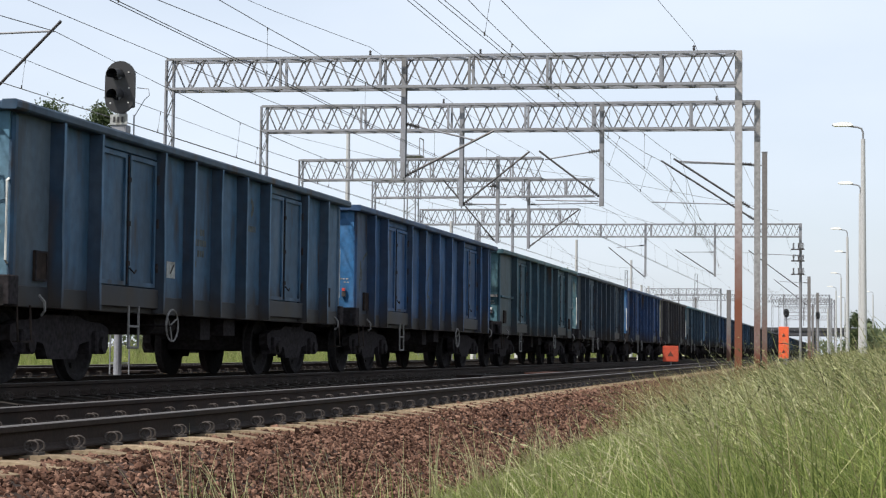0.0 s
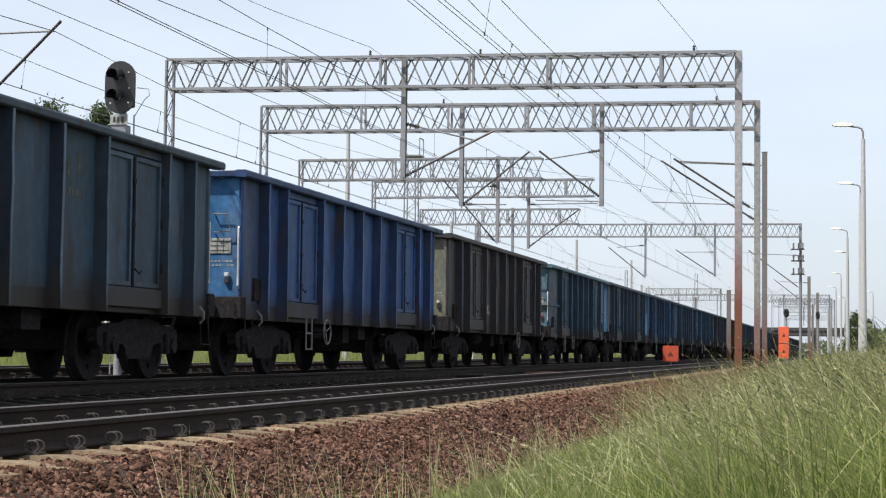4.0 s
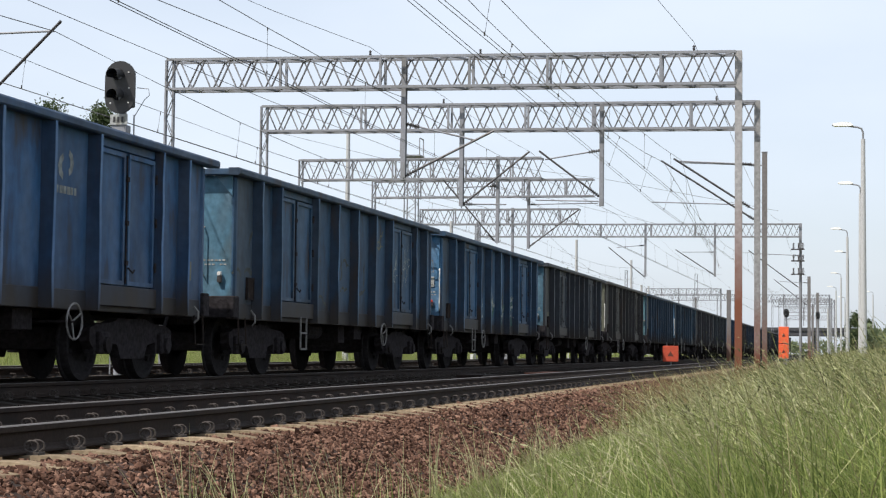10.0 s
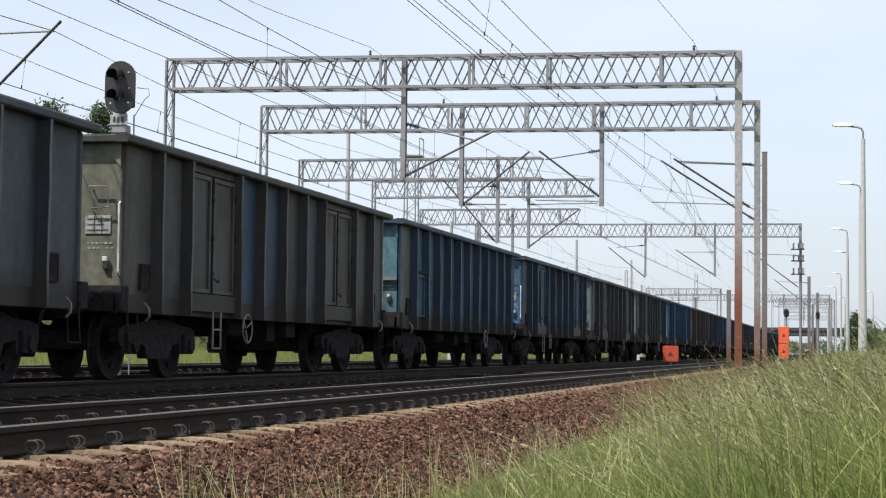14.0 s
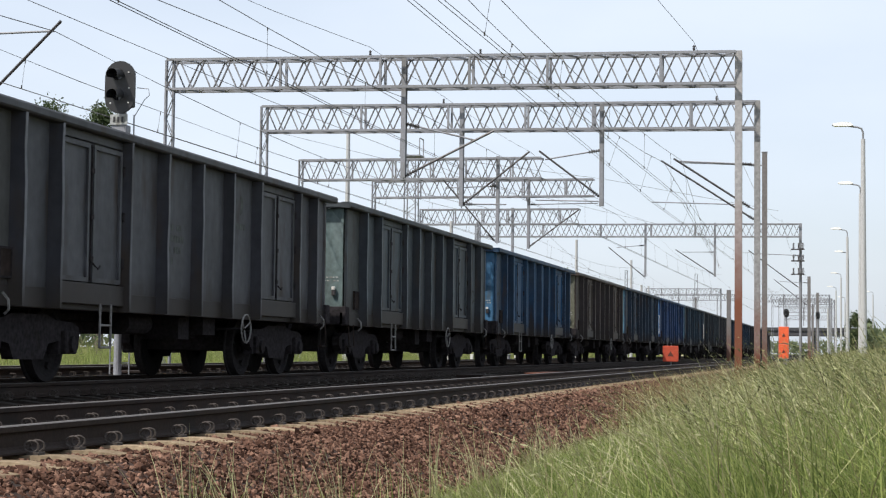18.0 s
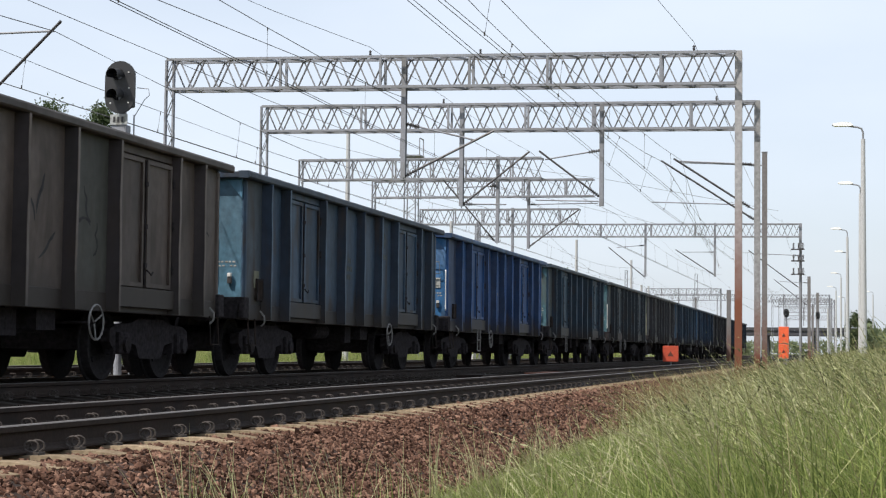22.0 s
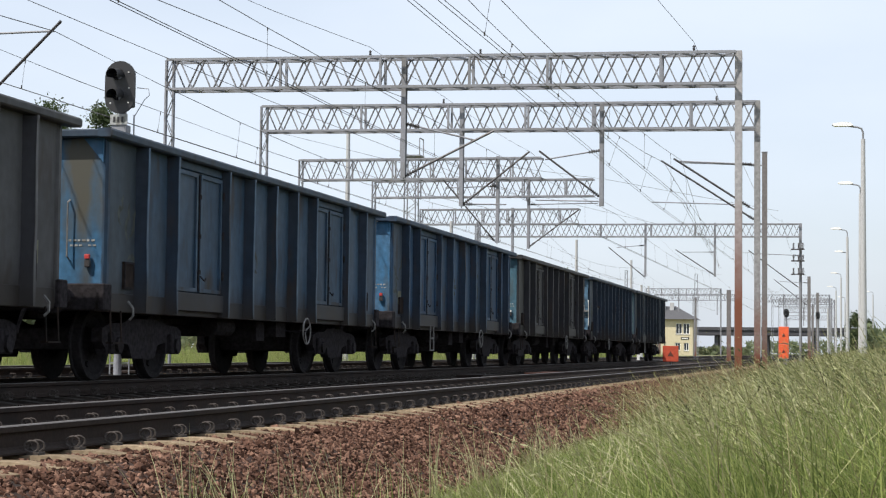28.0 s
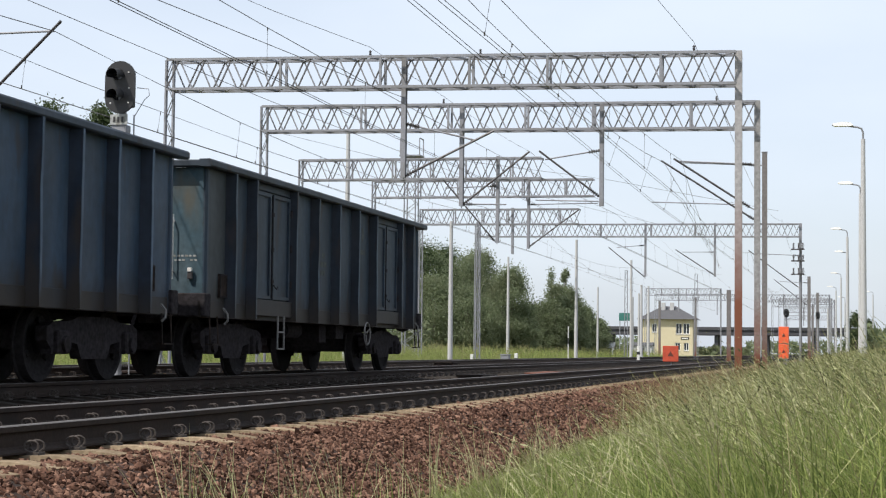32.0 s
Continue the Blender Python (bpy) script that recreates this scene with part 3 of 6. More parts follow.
    for e, y in ((-1, 0.22), (1, BODY - 0.22)):
        y0, y1 = sorted((y, y - e * 0.03))
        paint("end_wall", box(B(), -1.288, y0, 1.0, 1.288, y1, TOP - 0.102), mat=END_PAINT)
        ya, yb = sorted((y + e * 0.14, y - e * 0.03))
        paint("end_rail", box(B(), -1.288, ya, TOP - 0.1, 1.288, yb, TOP - 0.002, 0.015))
        for m in (-1, 1):
            # corner gusset under the end rail
            gx = m * 1.285
            paint("gusset", extrude_y(B(), [(gx, TOP - 0.102), (gx - m * 0.26, TOP - 0.102), (gx, TOP - 0.4)], *sorted((y + e * 0.002, y + e * 0.03))))
        for x in (-0.5, 0.5):
            y0, y1 = sorted((y, y + e * 0.1))
            paint("end_stiffener", extrude_x(B(), [(y, 1.0), (y + e * 0.1, 1.1), (y + e * 0.06, TOP - 0.102), (y, TOP - 0.102)], x - 0.05, x + 0.05), mat=END_PAINT)
        y0, y1 = sorted((y + e * 0.12, y - e * 0.1))
        part("headstock", box(B(), -1.38, y0, 0.87, 1.38, y1, 1.2, 0.015), UNDER, w, "dark headstock beam")
        if shelf:
            y0, y1 = sorted((y, y + e * 0.11))
            part("end_platform", box(B(), -1.28, y0, 1.84, 1.28, y1, 1.9), WORN, w, "worn steel end platform")
        for s in (-1, 1):
            # buffers
            bm = B()
            d = -e
            prof = [(0, 0.11), (0.25, 0.11), (0.25, 0.08), (0.38, 0.08), (0.38, 0.2), (0.42, 0.22), (0.43, 0.2)]
            for (pa, ra), (pb, rb) in zip(prof, prof[1:]):
                if pb > pa:
                    tube(bm, (s * 0.875, y + e * (0.1 + pa * 0.96), 1.03), (s * 0.875, y + e * (0.1 + pb * 0.96), 1.03), ra, 12, rb)
            part("buffer", bm, UNDER, w)
            bm = B()
            if grab:
                path_tube(bm, [(s * 1.28, y, 1.33), (s * 1.30, y + e * 0.08, 1.36), (s * 1.30, y + e * 0.08, 2.22), (s * 1.28, y, 2.25)], 0.014, 6)
                part("grab_rail", bm, PALE, w, "pale grab rail")
            else:
                path_tube(bm, [(s * 0.85, y, 1.5), (s * 0.85, y + e * 0.07, 1.53), (s * 0.85, y + e * 0.07, 2.2), (s * 0.85, y, 2.23)], 0.012, 6)
                part("grab_rail", bm, WORN, w)
            bm = B()
            for dy in (0.0, 0.32):
                tube(bm, (s * 1.36, y - e * (0.1 + dy), 0.88), (s * 1.38, y - e * (0.1 + dy), 0.48), 0.013, 5)
            box(bm, s * 1.38 - 0.07, min(y - e * 0.1, y - e * 0.42), 0.47, s * 1.38 + 0.03, max(y - e * 0.1, y - e * 0.42), 0.49)
            part("corner_step", bm, DIRTY, w)
            bm = B()
            path_tube(bm, [(s * 1.40, y - e * 0.55, 1.0), (s * 1.47, y - e * 0.55, 0.92), (s * 1.47, y - e * 0.56, 0.82), (s * 1.42, y - e * 0.57, 0.77)], 0.016, 5)
            part("lashing_hook", bm, WORN, w, "worn pale lashing hook")
        bm = B()
        path_tube(bm, [(0, y + e * 0.1, 1.02), (0, y + e * 0.3, 1.0), (0, y + e * 0.42, 0.9)], 0.035, 6)
        box(bm, -0.06, min(y, y + e * 0.2), 0.93, 0.06, max(y, y + e * 0.2), 1.1)
        part("coupling", bm, UNDER, w)
        bm = B()
        path_tube(bm, [(0.35, y + e * 0.1, 0.95), (0.36, y + e * 0.25, 0.8), (0.35, y + e * 0.36, 0.6), (0.3, y + e * 0.42, 0.55)], 0.03, 6)
        part("brake_hose", bm, UNDER, w)
    # plates and marks on the leading end, and faded marks on the sides
    bm = B()
    for i in range(6):
        box(bm, 0.84 + 0.06 * i, 0.215, 1.72, 0.84 + 0.06 * i + 0.035 + 0.01 * (i % 2), 0.2185, 1.745)
        if i != 3:
            box(bm, 0.86 + 0.06 * i, 0.215, 1.66, 0.86 + 0.06 * i + 0.04, 0.2185, 1.682)
    part("end_lettering", bm, DULL_PALE, w, "small pale lettering bars")
    part("lamp_bracket", box(B(), 1.075, 0.16, 1.4, 1.145, 0.2185, 1.5, 0.01), DARK, w)
    part("reflector", box(B(), 1.08, 0.15, 1.503, 1.14, 0.2, 1.56, 0.005), REFLECTOR, w, "small end reflector")
    if grab:
        pl = part("end_plate", box(B(), 0.82, 0.205, 1.85, 1.16, 0.2185, 2.08), DULL_PALE, w, "pale data plate with lettering bars")
        bm = B()
        for i in range(3):
            box(bm, 0.85, 0.2, 2.03 - 0.07 * i, 1.13 - 0.05 * (i % 2), 0.2045, 2.042 - 0.07 * i)
        for i in range(2):
            box(bm, 0.94 + 0.1 * i, 0.196, 1.86, 0.948 + 0.1 * i, 0.1995, 2.07)
        part("plate_mark", bm, FADED, pl)
        bm = path_tube(B(), [(0.9, 0.2, 2.44), (0.9, 0.13, 2.44), (1.14, 0.13, 2.44), (1.17, 0.13, 2.18), (0.93, 0.13, 2.16), (0.9, 0.2, 2.17)], 0.013, 5)
        part("end_handle", bm, WORN, w)
    # floor and underframe
    part("floor", box(B(), -1.29, 0.26, 1.1, 1.29, BODY - 0.26, 1.16), UNDER, w)
    bm = B()
    for x in (-0.35, 0.35):
        box(bm, x - 0.06, 0.3, 0.78, x + 0.06, BODY - 0.3, 1.1)
    for y in (2.1, 4.4, 6.6, 8.8, 11.1):
        box(bm, -1.25, y - 0.08, 0.85, 1.25, y + 0.08, 1.1)
    part("centre_sill", bm, UNDER, w)
    bm = B()
    tube(bm, (-0.75, 5.6, 0.72), (-0.75, 6.9, 0.72), 0.2, 12)
    tube(bm, (0.8, 5.3, 0.75), (0.8, 6.1, 0.75), 0.14, 12)
    box(bm, 0.4, 6.9, 0.55, 1.0, 7.3, 0.95)
    for y0, y1 in ((3.6, 5.4), (7.4, 9.6)):
        tube(bm, (0.2, y0, 0.6), (0.2, y1, 0.62), 0.03, 6)
    box(bm, -1.0, 4.7, 0.5, -0.55, 5.5, 0.9)
    box(bm, -1.1, 7.6, 0.62, 1.1, 8.1, 0.86)
    part("brake_gear", bm, UNDER, w)
    # hand brake wheel on the sides, and its shaft
    for s in (-1, 1):
        bm = B()
        hoop = [(s * 1.47, wheel_at + 0.21 * math.cos(2 * math.pi * i / 18), 0.72 + 0.21 * math.sin(2 * math.pi * i / 18)) for i in range(19)]
        path_tube(bm, hoop, 0.014, 5)
        for k in range(3):
            a = 2 * math.pi * k / 3 + 0.5
            tube(bm, (s * 1.44, wheel_at, 0.72), (s * 1.47, wheel_at + 0.2 * math.cos(a), 0.72 + 0.2 * math.sin(a)), 0.011, 5)
        part("handbrake_wheel", bm, WORN, w, "worn pale handbrake wheel")
        part("brake_shaft", tube(B(), (s * 0.9, wheel_at, 0.72), (s * 1.455, wheel_at, 0.72), 0.018, 6), UNDER, w)
        if steps:
            part("side_ladder", ladder(B(), s * 1.40, steps, 0.42, 0.95, 0.32, 0.016, 2), WORN, w, "steel side steps")
    # bogies
    for y in (2.1, BODY - 2.1):
        bm = B()
        box(bm, -0.9, -0.2, 0.42, 0.9, 0.2, 0.72)
        box(bm, -0.3, -0.3, 0.7, 0.3, 0.3, 0.86)
        bogie = part("bogie", bm, UNDER, w, "grimy black two-axle bogie", pose(0, y, 0))
        bm = B()
        box(bm, -0.66, -1.3, 0.4, 0.66, -0.24, 0.66)
        box(bm, -0.66, 0.24, 0.4, 0.66, 1.3, 0.66)
        part("brake_rigging", bm, UNDER, bogie)
        for s in (-1, 1):
            part("side_frame", bogie_frame(B(), s), UNDER, bogie)
            bm = B()
            for dy in (-0.18, 0.0, 0.18):
                tube(bm, (s * 1.0, dy, 0.30), (s * 1.0, dy, 0.56), 0.07, 8)
            part("spring", bm, UNDER, bogie)
            for dy in (-1.0, 1.0):
                bm = B()
                x0, x1 = sorted((s * 0.9, s * 1.14))
                box(bm, x0, dy - 0.16, 0.34, x1, dy + 0.16, 0.62, 0.02)
                tube(bm, (s * 1.14, dy, 0.46), (s * 1.18, dy, 0.46), 0.1, 10)
                part("axle_box", bm, UNDER, bogie)
        for dy in (-1.0, 1.0):
            ws = piece("wheelset", WHEELSET_ME, bogie, pose(0, dy, 0.46))
    return w


def colour_wagon(w, side, end, red):
    """Side colour and leading-end colour of one wagon."""
    grey = sum(side) / 3
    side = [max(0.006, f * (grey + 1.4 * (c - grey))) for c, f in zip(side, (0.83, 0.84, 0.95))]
    for o in w.children:
        stem = o.name.split(".")[0]
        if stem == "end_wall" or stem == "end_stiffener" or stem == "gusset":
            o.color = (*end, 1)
        elif stem == "reflector":
            o.color = (0.45, 0.05, 0.045, 1) if red else (0.6, 0.58, 0.55, 1)
        elif stem == "end_panel":
            # grime thrown up at the leading corner
            o.color = (*[0.6 * c + g for c, g in zip(side, (0.026, 0.025, 0.019))], 1)
        elif stem == "top_rail" or stem == "end_rail":
            # coal dust dulls the coping
            o.color = (*[0.6 * c + 0.012 for c in side], 1)
        elif stem == "side_sill":
            o.color = (*[0.25 * c + g for c, g in zip(side, (0.010, 0.0075, 0.0065))], 1)
        elif stem == "door_sill":
            o.color = (*[0.25 * c + g for c, g in zip(side, (0.012, 0.008, 0.006))], 1)
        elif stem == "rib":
            # webs painted darker for the shade beside them, flanges paler for the sky light
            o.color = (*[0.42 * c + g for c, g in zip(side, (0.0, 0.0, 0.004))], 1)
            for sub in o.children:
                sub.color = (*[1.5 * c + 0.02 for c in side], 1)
        else:
            o.color = (*side, 1)
            for sub in o.children:
                sub.color = (*[1.1 * c + 0.004 for c in side], 1)


# end colours are lighter than the sides: sunlight on the ends is painted in
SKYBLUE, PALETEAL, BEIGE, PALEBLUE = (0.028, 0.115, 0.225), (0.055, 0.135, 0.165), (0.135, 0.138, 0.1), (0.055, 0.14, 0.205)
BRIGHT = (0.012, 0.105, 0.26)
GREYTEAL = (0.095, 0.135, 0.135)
# place in the train; pattern of the side, place of the brake wheel, end platform, place of the side steps, pale grab rail; side colour, end colour, words
TRAIN = [
    (-2, ("wide", 8.43, False, 3.3, False), (0.043, 0.080, 0.120), PALETEAL, "grey-blue"),
    (-1, ("close", 4.6, False, 3.3, True), (0.040, 0.080, 0.120), PALEBLUE, "dull teal"),
    (0, ("wide", 8.43, False, 3.3, False), (0.030, 0.071, 0.140), BRIGHT, "navy blue"),
    (1, ("platform", 8.43, True, 2.8, False), (0.043, 0.086, 0.105), PALETEAL, "teal green, with end platform,"),
    (2, ("wide", 4.3, False, 3.3, True), (0.043, 0.068, 0.089), PALETEAL, "grey-green"),
    (3, ("wide", 4.3, False, 3.3, True), (0.025, 0.067, 0.156), BRIGHT, "bright blue"),
    (4, ("wide", 8.43, False, 0, False), (0.058, 0.054, 0.056), BEIGE, "olive brown"),
    (5, ("platform", 4.3, True, 2.8, True), (0.045, 0.084, 0.117), PALETEAL, "teal, with end platform,"),
    (6, ("wide", 8.43, False, 3.3, False), (0.055, 0.088, 0.116), SKYBLUE, "slate grey"),
    (7, ("wide", 8.43, False, 3.3, False), (0.037, 0.081, 0.145), SKYBLUE, "dull blue"),
    (8, ("wide", 8.43, False, 3.3, False), (0.040, 0.077, 0.117), PALEBLUE, "dull teal"),
    (9, ("wide", 4.3, False, 3.3, True), (0.041, 0.089, 0.142), SKYBLUE, "navy blue, graffiti-marked"),
    (10, ("close", 8.1, False, 0, False), (0.055, 0.064, 0.069), PALEBLUE, "grey-olive"),
    (11, ("close", 4.6, False, 3.3, True), (0.064, 0.062, 0.054), BEIGE, "olive grey, patch-painted"),
    (12, ("doorless", 8.43, True, 0, False), (0.044, 0.077, 0.108), PALETEAL, "slate blue"),
    (13, ("wide", 4.3, False, 3.3, True), (0.042, 0.074, 0.100), SKYBLUE, "grey-blue"),
    (14, ("wide", 8.43, False, 3.3, False), (0.070, 0.072, 0.073), GREYTEAL, "grey-green"),
    (15, ("close", 8.1, False, 3.3, False), (0.065, 0.076, 0.077), GREYTEAL, "grey-green"),
    (16, ("wide", 8.43, False, 3.3, False), (0.029, 0.073, 0.126), SKYBLUE, "bright blue"),
    (17, ("wide", 8.43, False, 0, False), (0.077, 0.062, 0.051), BEIGE, "brown-beige"),
    (18, ("wide", 8.43, False, 0, False), (0.038, 0.06, 0.083), PALEBLUE, "slate grey"),
    (19, ("close", 4.6, False, 3.3, True), (0.029, 0.070, 0.157), BRIGHT, "bright blue"),
    (20, ("wide", 8.43, False, 3.3, False), (0.041, 0.069, 0.089), PALETEAL, "slate grey"),
    (21, ("wide", 4.3, False, 3.3, True), (0.057, 0.070, 0.075), PALETEAL, "grey-green"),
    (22, ("wide", 8.43, False, 0, False), (0.076, 0.076, 0.073), BEIGE, "grey-olive"),
    (23, ("close", 8.1, False, 0, False), (0.041, 0.068, 0.094), SKYBLUE, "slate blue"),
    (24, ("wide", 8.43, False, 3.3, False), (0.033, 0.063, 0.098), SKYBLUE, "slate blue"),
    (25, ("close", 8.1, False, 0, False), (0.046, 0.045, 0.044), (0.042, 0.108, 0.15), "olive brown"),
    (26, ("doorless", 4.5, True, 0, True), (0.029, 0.047, 0.067), (0.06, 0.135, 0.21), "slate blue, doorless"),
    (27, ("wide", 8.43, False, 3.3, False), (0.030, 0.043, 0.054), (0.034, 0.068, 0.088), "slate grey"),
]
KINDS = {}
# panels between ribs that were painted over: place in the train, which bay, colour
PATCHES = [(4, 1, (0.03, 0.06, 0.1)), (11, 2, (0.02, 0.052, 0.1)), (11, 3, (0.028, 0.055, 0.09)), (11, 5, (0.045, 0.06, 0.075)), (17, 5, (0.05, 0.05, 0.042)), (12, 0, (0.07, 0.085, 0.08))]
LEAD = 31.25
WAGON_PITCH = 14.04
# slack in the couplings: metres by which a wagon runs late of its even place
SLACK = {-1: 0.2, 1: -0.05, 2: -0.15, 3: -0.05, 4: 0.07, 5: 0.16, 6: 0.0, 7: 0.07, 8: 0.08, 9: -0.17, 10: -0.17, 11: -0.21, 12: -0.14, 13: -0.15, 14: 0.04, 15: 0.04, 16: 0.14, 17: 0.16, 18: 0.0, 19: -0.06, 20: -0.13}


def place_of(k):
    return LEAD + WAGON_PITCH * k + SLACK.get(k, 0.0)


wagons = []
style = {}
# wagons whose coping was painted afresh
COPING = {5: (0.06, 0.14, 0.175), 1: (0.05, 0.11, 0.125), 19: (0.03, 0.075, 0.16)}
for k, kind, side, end, words in TRAIN:
    at = pose(-10.12, place_of(k), 0.05)
    if kind not in KINDS:
        KINDS[kind] = w = build_wagon(*kind)
        w.matrix_basis = at
    else:
        w = copy_thing(KINDS[kind], at)
    style[k] = kind[0]
    tagged(w, words + " open freight wagon on two bogies", "freight wagon", "wagons of the coal train")
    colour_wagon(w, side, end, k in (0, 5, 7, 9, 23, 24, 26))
    if k in COPING:
        for o in w.children:
            if o.name.startswith("top_rail"):
                o.color = (*COPING[k], 1)
    wagons.append((k, w))

by_place = dict(wagons)
for k, bay, colour in PATCHES:
    y0, y1 = bays_of(style[k])[bay]
    panel = next(o for o in by_place[k].children if o.type == "MESH" and o.name.startswith(("side_panel", "end_panel")) and o.data.vertices[0].co.x > 0 and abs(o.data.vertices[0].co.y - y0) < 0.02)
    panel.color = (*colour, 1)
    tagged(panel, "overpainted panel")


def marks(k, mat):
    """A faded round emblem with a line of lettering under it, and a block of figures as bars."""
    w, lay = by_place[k], style[k]
    ce = bays_of(lay)[-3 if lay in ("wide", "close") else -2]
    cf = bays_of(lay)[3 if lay in ("wide", "close") else 2]
    ce, cf = sum(ce) / 2 - 0.05, sum(cf) / 2 - 0.3
    bm = B()
    for m in (-1, 1):
        arc = [(ce + m * (0.04 + 0.17 * math.cos(t)), 2.54 + 0.16 * math.sin(t) + m * 0.03) for t in (-1.3, -0.7, 0.0, 0.7, 1.3)]
        inner = [(ce + m * (0.04 + 0.08 * math.cos(t)), 2.54 + 0.09 * math.sin(t) + m * 0.03) for t in (1.2, 0.5, -0.5, -1.2)]
        flat(bm, arc + inner, 1.3105, 1.3125)
    part("emblem", press(bm, lay), mat, w, "faded pale emblem")
    bm = B()
    for i, n in enumerate((0.05, 0.07, 0.06, 0.07, 0.05, 0.04)):
        box(bm, 1.3105, ce - 0.26 + 0.1 * i, 2.2, 1.3125, ce - 0.26 + 0.1 * i + n + 0.02, 2.29)
    part("lettering_bar", press(bm, lay), mat, w, "faded pale lettering bars")
    bm = B()
    for r, cells in enumerate(((0, 1, 3, 4), (0, 1, 2, 3, 4, 5), (0, 2, 3, 4), (1,))):
        for c in cells:
            box(bm, 1.3105, cf + 0.095 * c, 2.0 - 0.15 * r, 1.3125, cf + 0.095 * c + 0.07, 2.09 - 0.15 * r)
    part("figure_bar", press(bm, lay), mat, w, "faded pale bars of figures")


def smear(rr, bm, yc, z0, z1, n, width, x_face):
    """A tag of broad curved strokes, tapering at their ends."""
    for k in range(n):
        y, z = yc + rr.uniform(-0.24, 0.2), z0 + (z1 - z0) * rr.uniform(0.0, 0.7)
        a = rr.uniform(0.2, 2.9)
        turn = rr.choice((-1, 1)) * rr.uniform(0.15, 0.8)
        pts = []
        steps = 7
        for i in range(steps):
            pts.append((y, z))
            y, z = y + 0.085 * math.cos(a), z + 0.085 * math.sin(a)
            a += turn if i != 3 else -2.2 * turn
        left, right = [], []
        for i, (py, pz) in enumerate(pts):
            h = width * (0.25 + math.sin(math.pi * (i + 0.3) / steps)) * rr.uniform(0.6, 1.2)
            qy, qz = pts[min(i + 1, steps - 1)]
            oy, oz = pts[max(i - 1, 0)]
            dy, dz = qy - oy, qz - oz
            m = math.hypot(dy, dz) or 1.0
            left.append((py - h * dz / m, pz + h * dy / m))
            right.append((py + h * dz / m, pz - h * dy / m))
        x = x_face + 0.0001 * k
        vl = [bm.verts.new((x, p, q)) for p, q in left]
        vr = [bm.verts.new((x, p, q)) for p, q in right]
        for i in range(steps - 1):
            bm.faces.new((vl[i], vl[i + 1], vr[i + 1], vr[i]))
    return bm


def tag_row(k, seed, bays, z0, z1, n, width, mat, label, x_face=1.3112):
    """Strokes in some of the bays; a number with a fraction is a place along the side instead."""
    rr = random.Random(seed)
    for b in bays:
        y = sum(bays_of(style[k])[b]) / 2 if isinstance(b, int) else b
        part("graffiti", press(smear(rr, B(), y, z0, z1, n, width, x_face), style[k]), mat, by_place[k], label)


tag_row(9, 4, (3, 4, 5), 1.15, 1.95, 18, 0.026, GRAFFITI, "pale faded spray-painted tag", 1.3135)
tag_row(9, 5, (2, 9.55), 1.2, 1.5, 6, 0.015, GRAFFITI, "pale faded spray-painted tag", 1.3365)
tag_row(9, 7, (3, 4, 5), 1.12, 1.7, 10, 0.1, TAG_GREEN, "faded green spray-painted fill")
tag_row(8, 9, (0, 2, 3, 4), 1.3, 2.3, 3, 0.03, FADED, "faded spray-painted smear")
tag_row(8, 31, (9.63, 10.62), 1.6, 2.5, 16, 0.007, GRAFFITI, "pale scratched streaks on a door", 1.3372)
tag_row(8, 32, (5,), 2.2, 2.7, 8, 0.02, CARD, "yellowed spray-painted smear")
tag_row(20, 33, (0,), 1.4, 2.3, 5, 0.05, FADED, "faded spray-painted smear")
tag_row(26, 34, (0,), 1.4, 2.0, 5, 0.05, FADED, "faded spray-painted smear")
tag_row(5, 15, (0,), 1.95, 2.35, 5, 0.03, CARD, "yellowed spray-painted smear")
tag_row(5, 16, (0,), 1.2, 1.7, 4, 0.05, FADED, "faded spray-painted smear")
tag_row(17, 21, (2, 4, 5, 7), 1.4, 2.5, 3, 0.022, TAG_DARK, "dark spray-painted strokes")
tag_row(16, 22, (0, 4), 1.3, 2.1, 3, 0.03, FADED, "faded spray-painted smear")
tag_row(23, 25, (0, 3), 1.5, 2.2, 4, 0.035, FADED, "faded spray-painted smear")
tag_row(24, 27, (0, 5), 1.4, 2.3, 4, 0.035, FADED, "faded spray-painted smear")
tag_row(0, 28, (0, 3), 1.4, 2.5, 4, 0.03, FADED, "faded spray-painted smear")
tag_row(15, 26, (6, 7), 1.4, 2.2, 3, 0.03, FADED, "faded spray-painted smear")
for k in (1, 7, 13, 19):
    marks(k, MARK)
for k in (-1, 2, 4, 6, 10, 12, 14, 16, 18, 20, 22, 24, 25, 27):
    marks(k, FADED)
for k, y in ((13, 12.25), (22, 12.2), (7, 12.3), (18, 0.7), (24, 0.75), (6, 0.9), (10, 0.8)):
    card = part("route_card", press(box(B(), 1.3105, y, 1.36, 1.314, y + 0.24, 1.62), style[k]), CARD, by_place[k], "small yellowed paper card")
for k in (-1, 13, 4, 20):
    plate = part("data_plate", press(box(B(), 1.3112, 4.75, 1.36, 1.316, 5.05, 1.58), style[k]), DULL_PALE, by_place[k], "pale data plate with a dark stroke")
    part("plate_mark", press(bar(B(), (1.3185, 4.86, 1.42), (1.3185, 4.98, 1.54), 0.03, 0.002), style[k]), DARK, plate)

